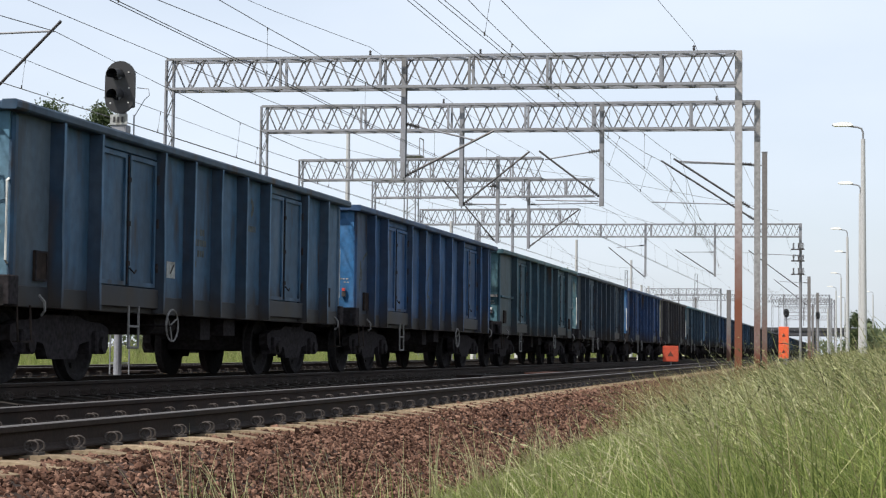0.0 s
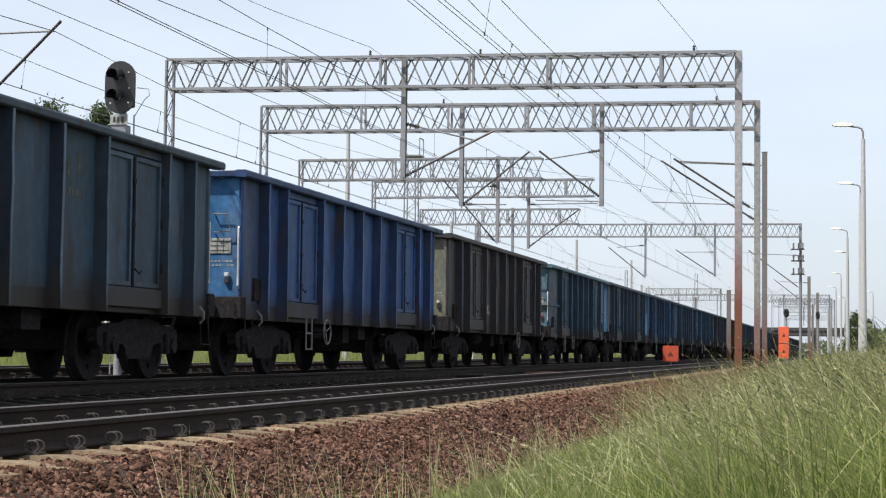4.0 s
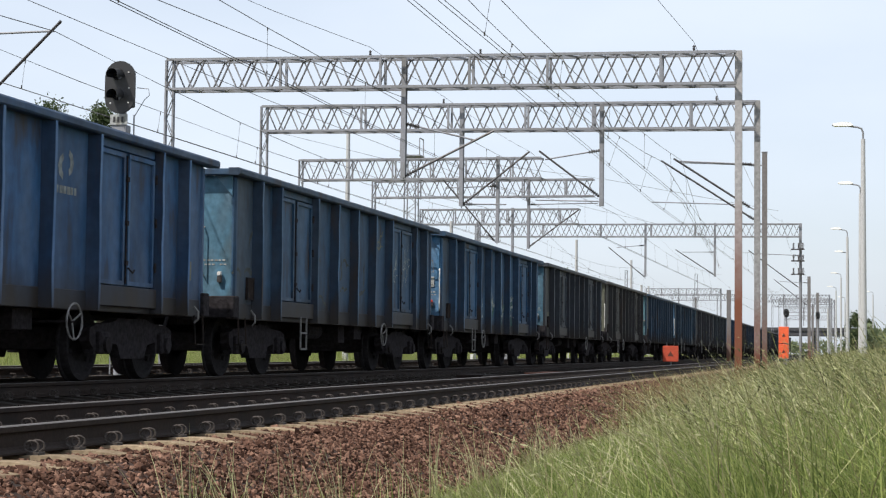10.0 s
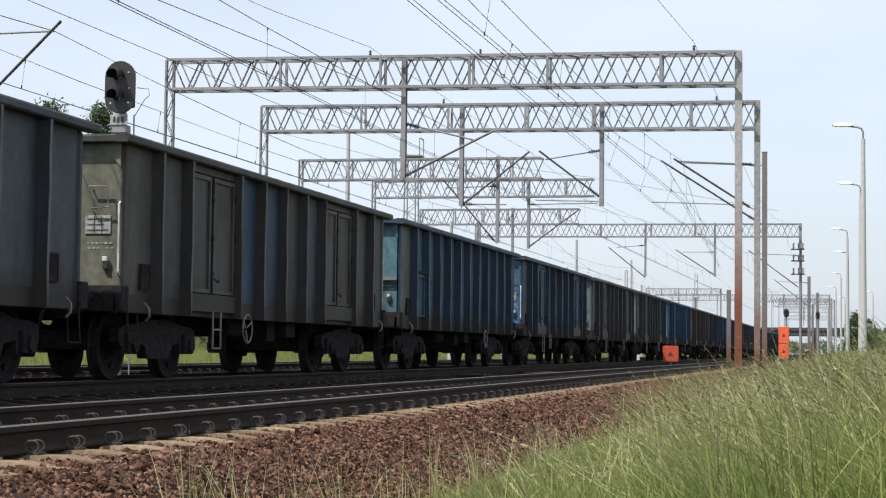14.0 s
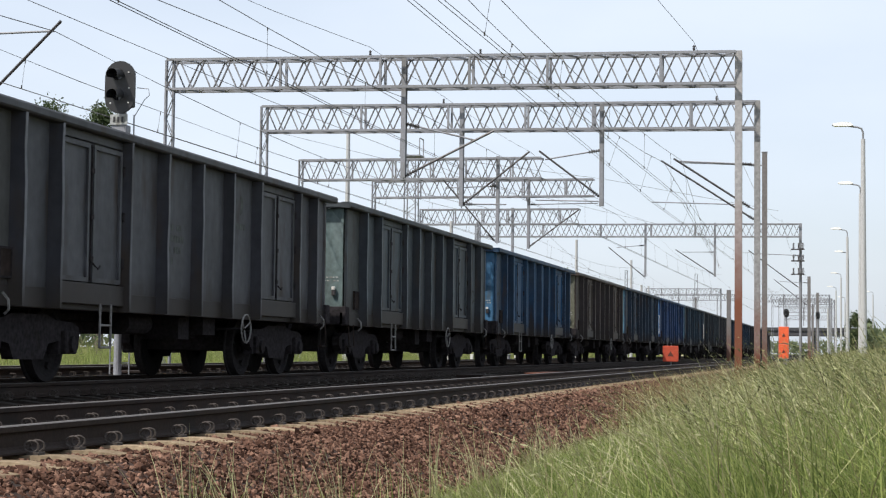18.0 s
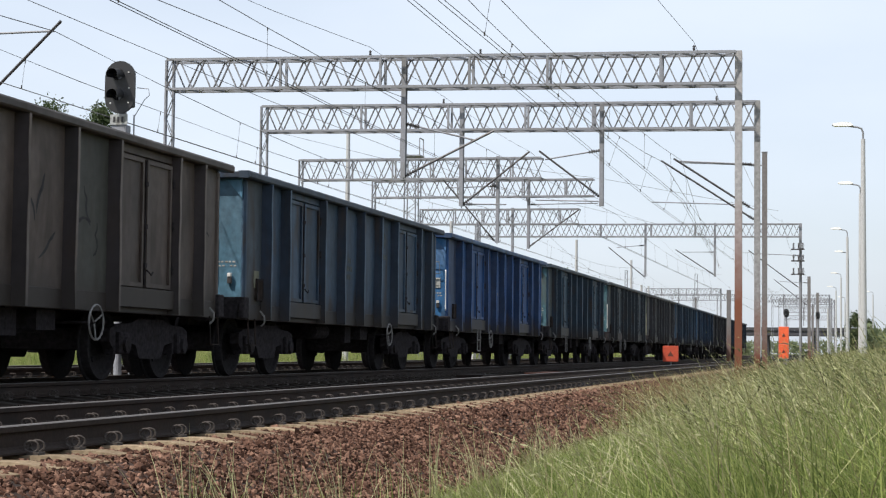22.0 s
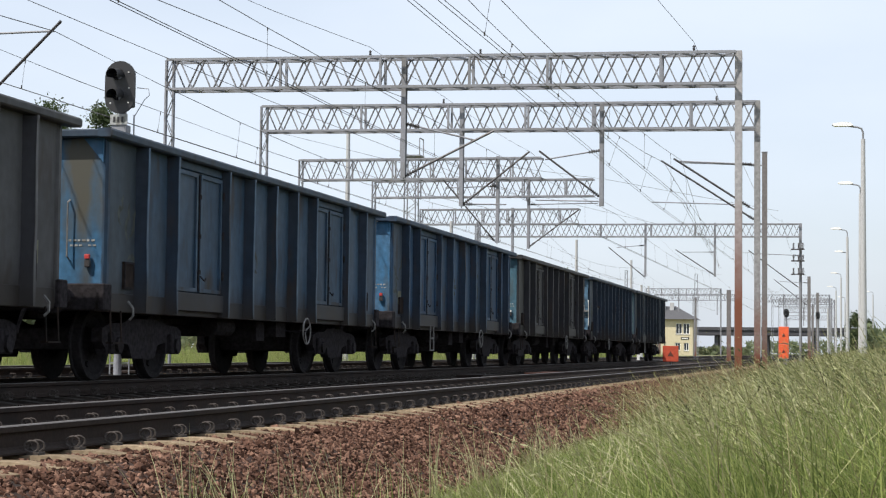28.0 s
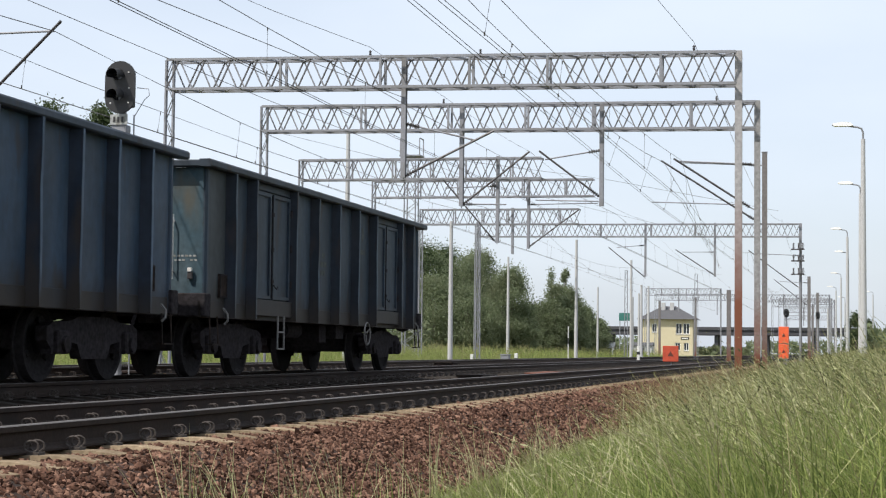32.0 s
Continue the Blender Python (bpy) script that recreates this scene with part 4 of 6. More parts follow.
for k in (13, 26):
    bm = B()
    vs = [bm.verts.new(q) for q in ((0.8, 0.205, 2.6), (0.94, 0.205, 2.6), (0.87, 0.205, 2.72), (0.8, 0.2185, 2.6), (0.94, 0.2185, 2.6), (0.87, 0.2185, 2.72))]
    for f in ((0, 1, 2), (5, 4, 3), (0, 3, 4, 1), (1, 4, 5, 2), (2, 5, 3, 0)):
        bm.faces.new([vs[i] for i in f])
    part("warning_triangle", bm, YELLOW, by_place[k], "yellow warning triangle")

# ---- overhead line ----


def truss(bm, xa, xb, za, zb, depth, y, wide=0.5, panel=0.3535):
    """The chords, posts and flat lacing of a four-chord lattice girder from xa to xb; za, zb: its top at the ends."""
    n = max(2, round(abs(xb - xa) / panel))
    for dy in (-wide / 2, wide / 2):
        for dz in (0, -depth):
            bar(bm, (xa, y + dy, za + dz), (xb, y + dy, zb + dz), 0.066)
    for i in range(n):
        xs, xe = xa + (xb - xa) * i / n, xa + (xb - xa) * (i + 1) / n
        zs, ze = za + (zb - za) * i / n, za + (zb - za) * (i + 1) / n
        for dz in (0, -depth):
            s = 1 if i % 2 else -1
            bar(bm, (xs, y - s * wide / 2, zs + dz), (xe, y + s * wide / 2, ze + dz), 0.035)
    for f in (0.212, 0.393, 0.55, 0.685, 0.876):
        x, z = xa + (xb - xa) * f, za + (zb - za) * f
        for dy in (-wide / 2, wide / 2):
            bar(bm, (x, y + dy, z), (x, y + dy, z - depth), 0.06)
    return bm


def lacing(bm, xa, xb, za, zb, depth, dy, rising, panel=0.3535):
    """The rising or the falling diagonals of one face of a girder."""
    n = max(2, round(abs(xb - xa) / panel))
    for i in range(n):
        up = (i % 2 == 0) == (dy < 0)
        if up != rising:
            continue
        xs, xe = xa + (xb - xa) * i / n, xa + (xb - xa) * (i + 1) / n
        zs, ze = za + (zb - za) * i / n, za + (zb - za) * (i + 1) / n
        bar(bm, (xs, dy, zs - (depth if up else 0)), (xe, dy, ze - (0 if up else depth)), 0.034)
    return bm


def lattice_mast(bm, x, y, z0, z1, w0, w1):
    """Two channels joined by zigzag lacing."""
    for s in (-1, 1):
        bar(bm, (x + s * w0 / 2, y, z0), (x + s * w1 / 2, y, z1), 0.12, 0.045)
    n = max(4, int((z1 - z0) / 0.5))
    for i in range(n):
        a, b = z0 + (z1 - z0) * i / n, z0 + (z1 - z0) * (i + 1) / n
        wa, wb = w0 + (w1 - w0) * i / n, w0 + (w1 - w0) * (i + 1) / n
        s = 1 if i % 2 else -1
        for dy in (-0.07, 0.07):
            bar(bm, (x + s * wa / 2, y + dy, a), (x - s * wb / 2, y + dy, b), 0.04, 0.012)
    return bm


def i_mast(bm, x, y, z0, z1, w=0.24, d=0.26):
    """A rolled steel I section, standing, drawn up in one piece."""
    t, k = 0.022, 0.011
    sec = [(-w / 2, -d / 2), (w / 2, -d / 2), (w / 2, -d / 2 + t), (k, -d / 2 + t), (k, d / 2 - t), (w / 2, d / 2 - t), (w / 2, d / 2), (-w / 2, d / 2), (-w / 2, d / 2 - t), (-k, d / 2 - t), (-k, -d / 2 + t), (-w / 2, -d / 2 + t)]
    rings = [[bm.verts.new((x + px, y + py, z)) for px, py in sec] for z in (z0, z1)]
    n = len(sec)
    for i in range(n):
        bm.faces.new((rings[0][i], rings[0][(i + 1) % n], rings[1][(i + 1) % n], rings[1][i]))
    bm.faces.new(rings[0][::-1])
    bm.faces.new(rings[1])
    return bm


def insulator(bm, a, b, r=0.06):
    a, b = Vector(a), Vector(b)
    n = 5
    tube(bm, a, b, 0.02, 6)
    for i in range(n):
        p, q = a.lerp(b, (i + 0.15) / n), a.lerp(b, (i + 0.75) / n)
        tube(bm, p, q, r, 8, r * 0.5)
    return bm


def gantry(label, y, left, right, z_left, z_right, depth, posts, right_mast=True, left_mast=True, skew=0.0, rusty=True):
    """A lattice beam over the tracks, its masts and the posts that hang from it."""
    g = tagged(thing("catenary_gantry", pose(0, y, 0)), label, "gantry", "gantries over the tracks")
    beam = part("lattice_beam", truss(B(), left, right, z_left, z_right, depth, 0), GALV, g)
    for dy in (-0.25, 0.25):
        # rising bars take a darker steel: their shade is put into the colour
        part("rising_lacing", lacing(B(), left, right, z_left, z_right, depth, dy, True), SHADED_STEEL, beam, "rising lacing bars in painted shade")["kind"] = "stuff"
        part("falling_lacing", lacing(B(), left, right, z_left, z_right, depth, dy, False), GALV, beam)["kind"] = "stuff"
    if left_mast:
        part("lattice_mast", lattice_mast(B(), left, 0, -0.7, z_left + 0.03, 0.26 if right_mast else 0.17, 0.2 if right_mast else 0.15), GALV, g)
    if right_mast:
        part("mast", i_mast(B(), right + 0.05, 0, -0.75, z_right + 0.05, 0.17, 0.2), (RUST_PATCH if rusty == "low" else RUSTED) if rusty else GALV, g, "rust-stained steel mast" if rusty else "")
        bm = B()
        box(bm, right - 0.25, -0.3, -0.95, right + 0.35, 0.3, -0.6, 0.03)
        part("footing", bm, CONCRETE, g)
    for x, z_low in posts:
        part("drop_post", i_mast(B(), x, 0, z_low, z_right + 0.1, 0.12, 0.17), GALV, g)
    return g


gantry("grey lattice steel gantry over three tracks", 42.65, -17.0, -2.5, 7.88, 7.70, 0.76, [(-10.74, 4.78)])
gantry("grey lattice steel gantry with two drop posts", 52.06, -17.6, -2.5, 7.98, 7.82, 0.77, [(-11.29, 4.84), (-7.02, 4.81)], rusty="low")
gantry("grey lattice steel half gantry on one lattice mast", 68.0, -21.4, -11.5, 8.07, 8.04, 0.80, [(-13.28, 4.72)], right_mast=False)
gantry("grey lattice steel half gantry on one lattice mast", 79.0, -21.3, -11.0, 8.27, 8.26, 0.76, [(-13.99, 5.14)], right_mast=False)
gantry("grey lattice steel half gantry on one lattice mast", 91.0, -21.9, -13.4, 7.91, 7.89, 0.78, [(-16.96, 5.55)], right_mast=False)
gantry("grey lattice steel gantry on the far side", 108.0, -22.4, -2.57, 8.35, 8.27, 0.76, [(-11.84, 5.1), (-7.62, 5.1)], rusty=False)
gantry("distant grey lattice gantry", 243.0, -8.5, -1.6, 7.9, 7.9, 0.76, [(-5.2, 5.1)], rusty=False)
gantry("distant grey lattice gantry", 300.0, -9.5, -2.0, 8.1, 8.1, 0.8, [(-6.5, 5.1)], rusty=False)
gantry("distant grey lattice gantry", 375.0, -12.0, -1.5, 8.4, 8.4, 0.9, [(-6.5, 5.1)], rusty=False)


def wire(name, label, pts, r=0.007, group="overhead wires"):
    """A wire through the points, sagging where points are given so."""
    ob = new(name, finish(path_tube(B(), pts, r, 4), name, WIRE))
    return tagged(ob, label, "wire", group)


def sagging(x0, x1, y0, y1, z0, z1, sag, n=10):
    pts = []
    for i in range(n + 1):
        f = i / n
        pts.append((x0 + (x1 - x0) * f, y0 + (y1 - y0) * f, z0 + (z1 - z0) * f - 4 * sag * f * (1 - f)))
    return pts


def catenary(stations, sag=0.55, twin=0.045, thick=0.0075):
    """Contact wires, a messenger wire and droppers. Stations: y, x and z of the contact wire, x and z of the messenger."""
    c = tagged(thing("overhead_catenary"), "dark copper contact and messenger wires with droppers", "overhead wire", "overhead wires")
    for i in ((-1, 1) if twin else (0,)):
        part("contact_wire", path_tube(B(), [(xc + i * twin, y, zc) for y, xc, zc, xm, zm in stations], thick, 4), WIRE, c)
    top = []
    for (ya, xa, za, ma, ta), (yb, xb, zb, mb, tb) in zip(stations, stations[1:]):
        s = sag * min(1.0, ((yb - ya) / 60) ** 2)
        top += sagging(ma, mb, ya, yb, ta, tb, s, 8)[(1 if top else 0):]
        if ya > 130:
            continue
        n = max(3, int((yb - ya) / 6.5))
        for k in range(n):
            f = (k + 0.5) / n
            z = ta + (tb - ta) * f - 4 * s * f * (1 - f)
            p, q = (ma + (mb - ma) * f, ya + (yb - ya) * f, z), (xa + (xb - xa) * f, ya + (yb - ya) * f, za + (zb - za) * f)
            if z > q[2] + 0.12:
                bm = tube(B(), p, q, 0.0038, 4)
                tube(bm, q, (q[0], q[1], q[2] + 0.07), 0.014, 5)
                tube(bm, (p[0], p[1], p[2] - 0.06), p, 0.012, 5)
                part("dropper", bm, WIRE, c)
    part("messenger_wire", path_tube(B(), top, 0.0085, 4), WIRE, c)
    return c


catenary([(-45, -5.6, 5.38, -5.8, 6.62), (12, -5.83, 5.36, -5.85, 6.62), (57, -6.02, 5.34, -5.66, 6.62), (110, -5.5, 5.4, -5.6, 6.7), (170, -5.9, 5.4, -5.7, 6.7), (230, -5.5, 5.4, -5.7, 6.7), (320, -5.7, 5.4, -5.7, 6.7)], sag=1.2)
catenary([(-50, -5.7, 5.4, -5.5, 6.7), (3, -5.72, 5.35, -5.5, 6.7), (57, -5.06, 5.38, -5.1, 6.68), (108, -7.3, 5.6, -7.5, 6.8)], sag=0.78)
catenary([(-20, -10.12, 5.4, -10.12, 6.75), (80, -10.1, 5.4, -10.1, 6.75), (140, -9.9, 5.45, -10.1, 6.8), (220, -10.1, 5.45, -10.1, 6.8)], thick=0.0095, sag=0.5)
catenary([(-25, -14.9, 5.22, -14.8, 6.55), (31, -14.8, 5.22, -14.72, 6.5), (75, -15.3, 5.4, -15.2, 6.7), (130, -14.7, 5.4, -14.8, 6.7), (220, -14.8, 5.4, -14.8, 6.7)], twin=0, sag=0.95)
catenary([(0, -15.5, 5.4, -15.4, 7.0), (90, -15.4, 5.5, -15.4, 7.0), (150, -17.2, 5.6, -17.2, 6.8)], twin=0, sag=1.12)


def single_wire(pts, label, r=0.008):
    ob = new("overhead_wire", finish(path_tube(B(), pts, r, 4), "overhead_wire", WIRE))
    return tagged(ob, label, "overhead wire", "overhead wires")


def run_of(points, sag):
    pts = []
    for a, b in zip(points, points[1:]):
        pts += sagging(a[0], b[0], a[1], b[1], a[2], b[2], sag * min(1.0, ((b[1] - a[1]) / 55) ** 2), 8)[(1 if pts else 0):]
    return pts


single_wire(run_of([(-4.2, -15, 7.9), (-3.52, 42.65, 8.0), (-3.63, 52.06, 8.1), (-3.6, 108, 8.5), (-3.6, 170, 8.3), (-3.6, 240, 8.3)], 1.0), "thin feeder wire along the gantry tops", 0.007)
single_wire(run_of([(-13.0, -15, 8.0), (-11.64, 42.65, 8.1), (-11.87, 52.06, 8.2), (-12.0, 68, 8.3), (-12.0, 91, 8.2), (-12.0, 108, 8.6), (-12, 180, 8.4)], 1.0), "thin feeder wire along the gantry tops", 0.007)
single_wire(run_of([(-10.8, 8, 5.5), (-10.8, 26.5, 6.09), (-10.8, 39.3, 6.64), (-10.74, 42.65, 6.8)], 0.0), "dark stay wire ending at a gantry", 0.008)
single_wire(run_of([(-14.7, 0, 6.85), (-14.7, 30, 6.87), (-14.7, 44, 6.98), (-14.5, 68, 7.3)], 0.0), "dark feeder wire with splices", 0.008)
single_wire(run_of([(-11.1, 52.06, 6.2), (-8.0, 60, 6.4), (-2.6, 73, 6.3)], 0.05), "dark cross-span stay wire", 0.006)
single_wire(run_of([(-17.6, 52, 7.3), (-13.3, 68, 6.95), (-7.0, 90, 6.5)], 0.1), "dark cross-span stay wire", 0.006)


def cantilever(label, y, mast, tie, strut, low=None):
    """A bracket of tubes that holds a wire from a mast; each tube a pair of (x, z) ends."""
    c = tagged(thing("catenary_bracket", pose(0, y, 0)), label, "bracket", "catenary brackets")
    for name, ends, r in (("tie_tube", tie, 0.022), ("strut_tube", strut, 0.03), ("steady_arm", low, 0.018)):
        if ends is None:
            continue
        (xa, za), (xb, zb) = ends
        part(name, tube(B(), (xa, 0, za), (xb, 0, zb), r, 8), DARK if name == "strut_tube" else GALV, c)
        if mast is not None and name != "steady_arm":
            a = Vector((xa, 0, za))
            b = Vector((xb, 0, zb))
            d = (b - a).normalized()
            bm = insulator(B(), a, a - d * 0.35)
            part("insulator", bm, DARK, c)
            part("clamp", tube(B(), a - d * 0.35, (mast, 0, (a - d * 0.5).z), 0.02, 6), GALV, c)
    return c


cantilever("grey tube bracket on a gantry mast", 52.06, -2.5, ((-2.95, 6.02), (-4.72, 6.12)), ((-2.95, 4.93), (-4.88, 6.2)))
cantilever("grey tube bracket on a single mast", 57.0, -2.47, ((-2.95, 6.51), (-5.06, 6.61)), ((-2.95, 4.86), (-5.75, 6.68)), ((-3.4, 5.24), (-6.05, 5.34)))
cantilever("grey tube bracket on a drop post", 42.65, -10.74, ((-10.35, 6.05), (-8.93, 5.7)), ((-10.4, 4.97), (-8.43, 5.93)))
cantilever("grey tube bracket on a drop post", 52.06, -11.29, ((-10.95, 4.9), (-9.9, 4.88)), ((-11.0, 5.08), (-9.2, 6.48)))
cantilever("grey tube bracket on a drop post", 52.0, -7.02, ((-7.4, 6.42), (-8.72, 6.22)), ((-7.35, 5.3), (-8.9, 6.48)), ((-7.1, 4.95), (-9.0, 5.0)))
cantilever("grey tube bracket on a drop post", 68.0, -13.28, ((-13.6, 6.95), (-15.4, 6.9)), ((-13.62, 5.05), (-15.55, 7.3)))
cantilever("grey tube bracket on a drop post", 79.0, -13.99, ((-13.7, 7.15), (-10.8, 7.18)), ((-13.7, 5.4), (-11.67, 6.9)))
cantilever("grey tube bracket on a drop post", 108.0, -11.84, ((-12.2, 7.0), (-13.6, 6.9)), ((-12.15, 5.3), (-14.1, 6.9)))
cantilever("grey tube bracket on a drop post", 108.0, -7.62, ((-8.0, 6.6), (-9.6, 6.6)), ((-7.95, 5.4), (-10.0, 6.75)))
cantilever("grey tube bracket on a mast beside the line", 31.0, -16.9, ((-16.45, 6.49), (-14.75, 6.51)), ((-16.45, 4.93), (-14.6, 6.70)))

for x, y, z in ((-3.52, 42.65, 7.72), (-11.64, 42.65, 7.82), (-3.63, 52.06, 7.84), (-11.87, 52.06, 7.93), (-8.8, 42.65, 7.78)):
    bm = insulator(B(), (x, y, z), (x, y, z + 0.2), 0.045)
    tagged(new("post_insulator", finish(bm, "post_insulator", DARK)), "dark ribbed insulator on top of a gantry beam", "insulator", "post insulators")


def mast(label, x, y, z0, z1, kind="steel", w=0.26):
    m = tagged(thing("catenary_mast", pose(x, y, 0)), label, "mast", "line-side masts")
    if kind == "steel":
        part("shaft", i_mast(B(), 0, 0, z0, z1, w, w * 1.1), RUST_FOOT, m)
    elif kind == "lattice":
        part("shaft", lattice_mast(B(), 0, 0, z0, z1, w * 1.5, w), GALV, m)
    else:
        part("shaft", tube(B(), (0, 0, z0), (0, 0, z1), w / 2 * 1.15, 12, w / 2 * 0.75), CONCRETE, m)
    part("footing", box(B(), -0.2, -0.2, z0 - 0.4, 0.2, 0.2, z0 + 0.02, 0.03), CONCRETE, m)
    if kind != "pole":
        part("cap", box(B(), -w / 2 - 0.01, -w / 2 - 0.02, z1 - 0.01, w / 2 + 0.01, w / 2 + 0.02, z1 + 0.02), GALV, m)
    return m


mast("rust-stained steel mast standing in dry grass", -2.45, 57.0, -0.75, 6.9, "steel", 0.16)
mast("grey lattice mast beside the far track", -16.9, 31.0, -0.3, 7.2, "lattice", 0.3)
mast("pale concrete mast beside the grass", -16.7, 75.0, -0.2, 6.1, "pole", 0.2)
mast("pale lattice mast beside the grass", -17.55, 85.0, -0.2, 6.8, "lattice", 0.15)
mast("pale concrete mast before the trees", -21.7, 115.0, -0.1, 6.7, "pole", 0.19)
mast("pale concrete mast before the trees", -16.4, 110.0, -0.1, 7.5, "pole", 0.2)
mast("slim concrete mast before the trees", -20.5, 150.0, -0.1, 6.0, "pole", 0.18)
mast("dark lattice mast by the far tracks", -18.07, 150.0, -0.2, 7.4, "lattice", 0.2)
mast("slim grey mast by the far tracks", -17.64, 150.0, -0.2, 8.3, "pole", 0.24)
mast("grey concrete mast by the far tracks", -15.65, 140.0, -0.3, 5.8, "pole", 0.22)
mast("dark lattice mast with switch gear", -13.76, 170.0, -0.2, 8.0, "lattice", 0.26)
mast("grey steel mast between the tracks", -7.53, 120.0, -0.3, 4.7, "steel", 0.28)
mast("grey steel mast beside the near track", -2.8, 150.0, -0.3, 6.9, "steel", 0.26)
mast("grey steel mast beside the near track", -2.67, 190.0, -0.3, 6.9, "steel", 0.28)
mast("pale slim pole behind the gantries", -20.0, 70.0, -0.2, 9.4, "pole", 0.22)
for x, y, z, k in ((-21.5, 190, 6.8, "pole"), (-19.4, 180, 7.2, "pole"), (-24.5, 210, 7, "pole"), (-20.8, 205, 6.4, "steel"), (-17.9, 220, 7.3, "steel"), (-9.2, 200, 6.3, "pole"), (-4.0, 240, 7, "steel"), (-1.7, 230, 7.5, "pole"), (-2.2, 260, 7, "pole"), (-10.4, 230, 6.6, "pole")):
    mast("distant grey catenary mast", x, y, -0.3, z, k, 0.26)
bm = B()
lat = tagged(thing("lattice_tower", pose(-23.45, 95, 0)), "grey lattice floodlight tower behind the gantries", "tower")
for s in (-0.35, 0.35):
    lattice_mast(bm, 0, s, -0.2, 11.2, 0.75, 0.6)
part("tower_frame", bm, GALV, lat)
bm = box(B(), -0.6, -0.5, 11.2, 0.6, 0.5, 11.28)
for s in (-0.55, 0.55):
    for dy in (-0.45, 0.45):
        bar(bm, (s, dy, 11.28), (s, dy, 12.2), 0.05)
    bar(bm, (s, -0.45, 12.2), (s, 0.45, 12.2), 0.05)
part("platform", bm, GALV, lat)

# switch gear on the far gantry's mast
gear = tagged(thing("line_switch", pose(-2.57, 107.8, 0)), "dark switch gear with ribbed insulators on a mast", "switch gear")
for z in (5.2, 6.0, 6.7):
    part("crossarm", box(B(), -0.5, -0.12, z, 0.3, -0.04, z + 0.07), DARK, gear)
    for x in (-0.35, -0.05, 0.2):
        part("insulator", insulator(B(), (x, -0.08, z + 0.07), (x, -0.08, z + 0.42), 0.08), DARK, gear)
part("drive_rod", tube(B(), (0.12, -0.1, 0.2), (0.12, -0.1, 6.7), 0.025, 6), DARK, gear)
cantilever("grey tube bracket on the far gantry mast", 108.0, -2.57, ((-2.95, 6.4), (-5.2, 6.5)), ((-2.95, 4.7), (-5.6, 6.7)))
cantilever("grey tube bracket on a distant mast", 150.0, -2.8, ((-3.2, 6.4), (-5.2, 6.5)), ((-3.2, 4.7), (-5.7, 6.7)))

# far gantries of the station throat
gantry("distant grey lattice gantry", 203, -9.6, -1.6, 7.1, 7.1, 0.8, [(-6.6, 4.9), (-3.8, 4.9)], rusty=False)
gantry("distant grey lattice gantry", 232, -9.0, -1.2, 7.4, 7.4, 0.9, [(-5.5, 5.2)], rusty=False)
gantry("distant grey lattice gantry", 215, -23.5, -14.5, 8.2, 8.2, 0.8, [(-19.5, 5.4)], rusty=False)
gantry("distant grey lattice gantry", 260, -27, -15.5, 9.0, 9.0, 0.9, [(-21.5, 6.0), (-18, 6.0)], rusty=False)

# ---- stones and plants ----


def np_mesh(name, verts, faces, mat, parent=None):
    """A mesh object straight from arrays: verts (n, 3), faces (m, k)."""
    me = bpy.data.meshes.new(name)
    m, k = faces.shape
    me.vertices.add(len(verts))
    me.vertices.foreach_set("co", verts.astype(np.float32).ravel())
    me.loops.add(m * k)
    me.loops.foreach_set("vertex_index", faces.astype(np.int32).ravel())
    me.polygons.add(m)
    me.polygons.foreach_set("loop_start", np.arange(0, m * k, k, dtype=np.int32))
    me.update(calc_edges=True)
    me.validate()
    me.materials.append(mat)
    ob = new(name, me)
    ob.parent = parent
    return ob


def stones(rng, count, xr, yr, size, name, label, lift=0.0, skip=None, mat=None):
    """Loose crushed stones lying on the bed."""
    bm = B()
    bmesh.ops.create_icosphere(bm, subdivisions=1, radius=1.0)
    base = np.array([v.co[:] for v in bm.verts])
    tri = np.array([[v.index for v in f.verts] for f in bm.faces])
    bm.free()
    shapes = []
    for _ in range(12):
        s = base * rng.uniform(0.5, 1.3, (len(base), 1)) * rng.uniform(0.5, 1.2, 3)
        for _cut in range(5):
            nrm = rng.normal(size=3)
            nrm /= np.linalg.norm(nrm)
            over = np.maximum(0, s @ nrm - 0.42)
            s = s - over[:, None] * nrm
        shapes.append(s)
    shapes = np.array(shapes)
    x, y = rng.uniform(*xr, count), rng.uniform(*yr, count)
    if skip is not None:
        keep = ~skip(x, y)
        x, y = x[keep], y[keep]
    count = len(x)
    z = np.interp(x, [p[0] for p in BED], [p[1] for p in BED]) + rng.uniform(-0.016, 0.008, count) + lift
    q = rng.normal(size=(count, 4))
    q /= np.linalg.norm(q, axis=1, keepdims=True)
    w, a, b, c = q.T
    rot = np.stack([np.stack([1 - 2 * (b * b + c * c), 2 * (a * b - c * w), 2 * (a * c + b * w)], 1), np.stack([2 * (a * b + c * w), 1 - 2 * (a * a + c * c), 2 * (b * c - a * w)], 1),
                    np.stack([2 * (a * c - b * w), 2 * (b * c + a * w), 1 - 2 * (a * a + b * b)], 1)], 1)
    v = shapes[rng.integers(0, len(shapes), count)] * (np.exp(rng.normal(0.08, 0.26, (count, 1, 1))) * size)
    v = np.einsum("nij,nkj->nki", rot, v) + np.stack([x, y, z], 1)[:, None, :]
    f = tri[None] + (np.arange(count) * len(base))[:, None, None]
    ob = np_mesh(name, v.reshape(-1, 3), f.reshape(-1, 3), mat or STONE)
    ob.data.shade_flat()
    return tagged(ob, label, "ballast", kind="stuff")


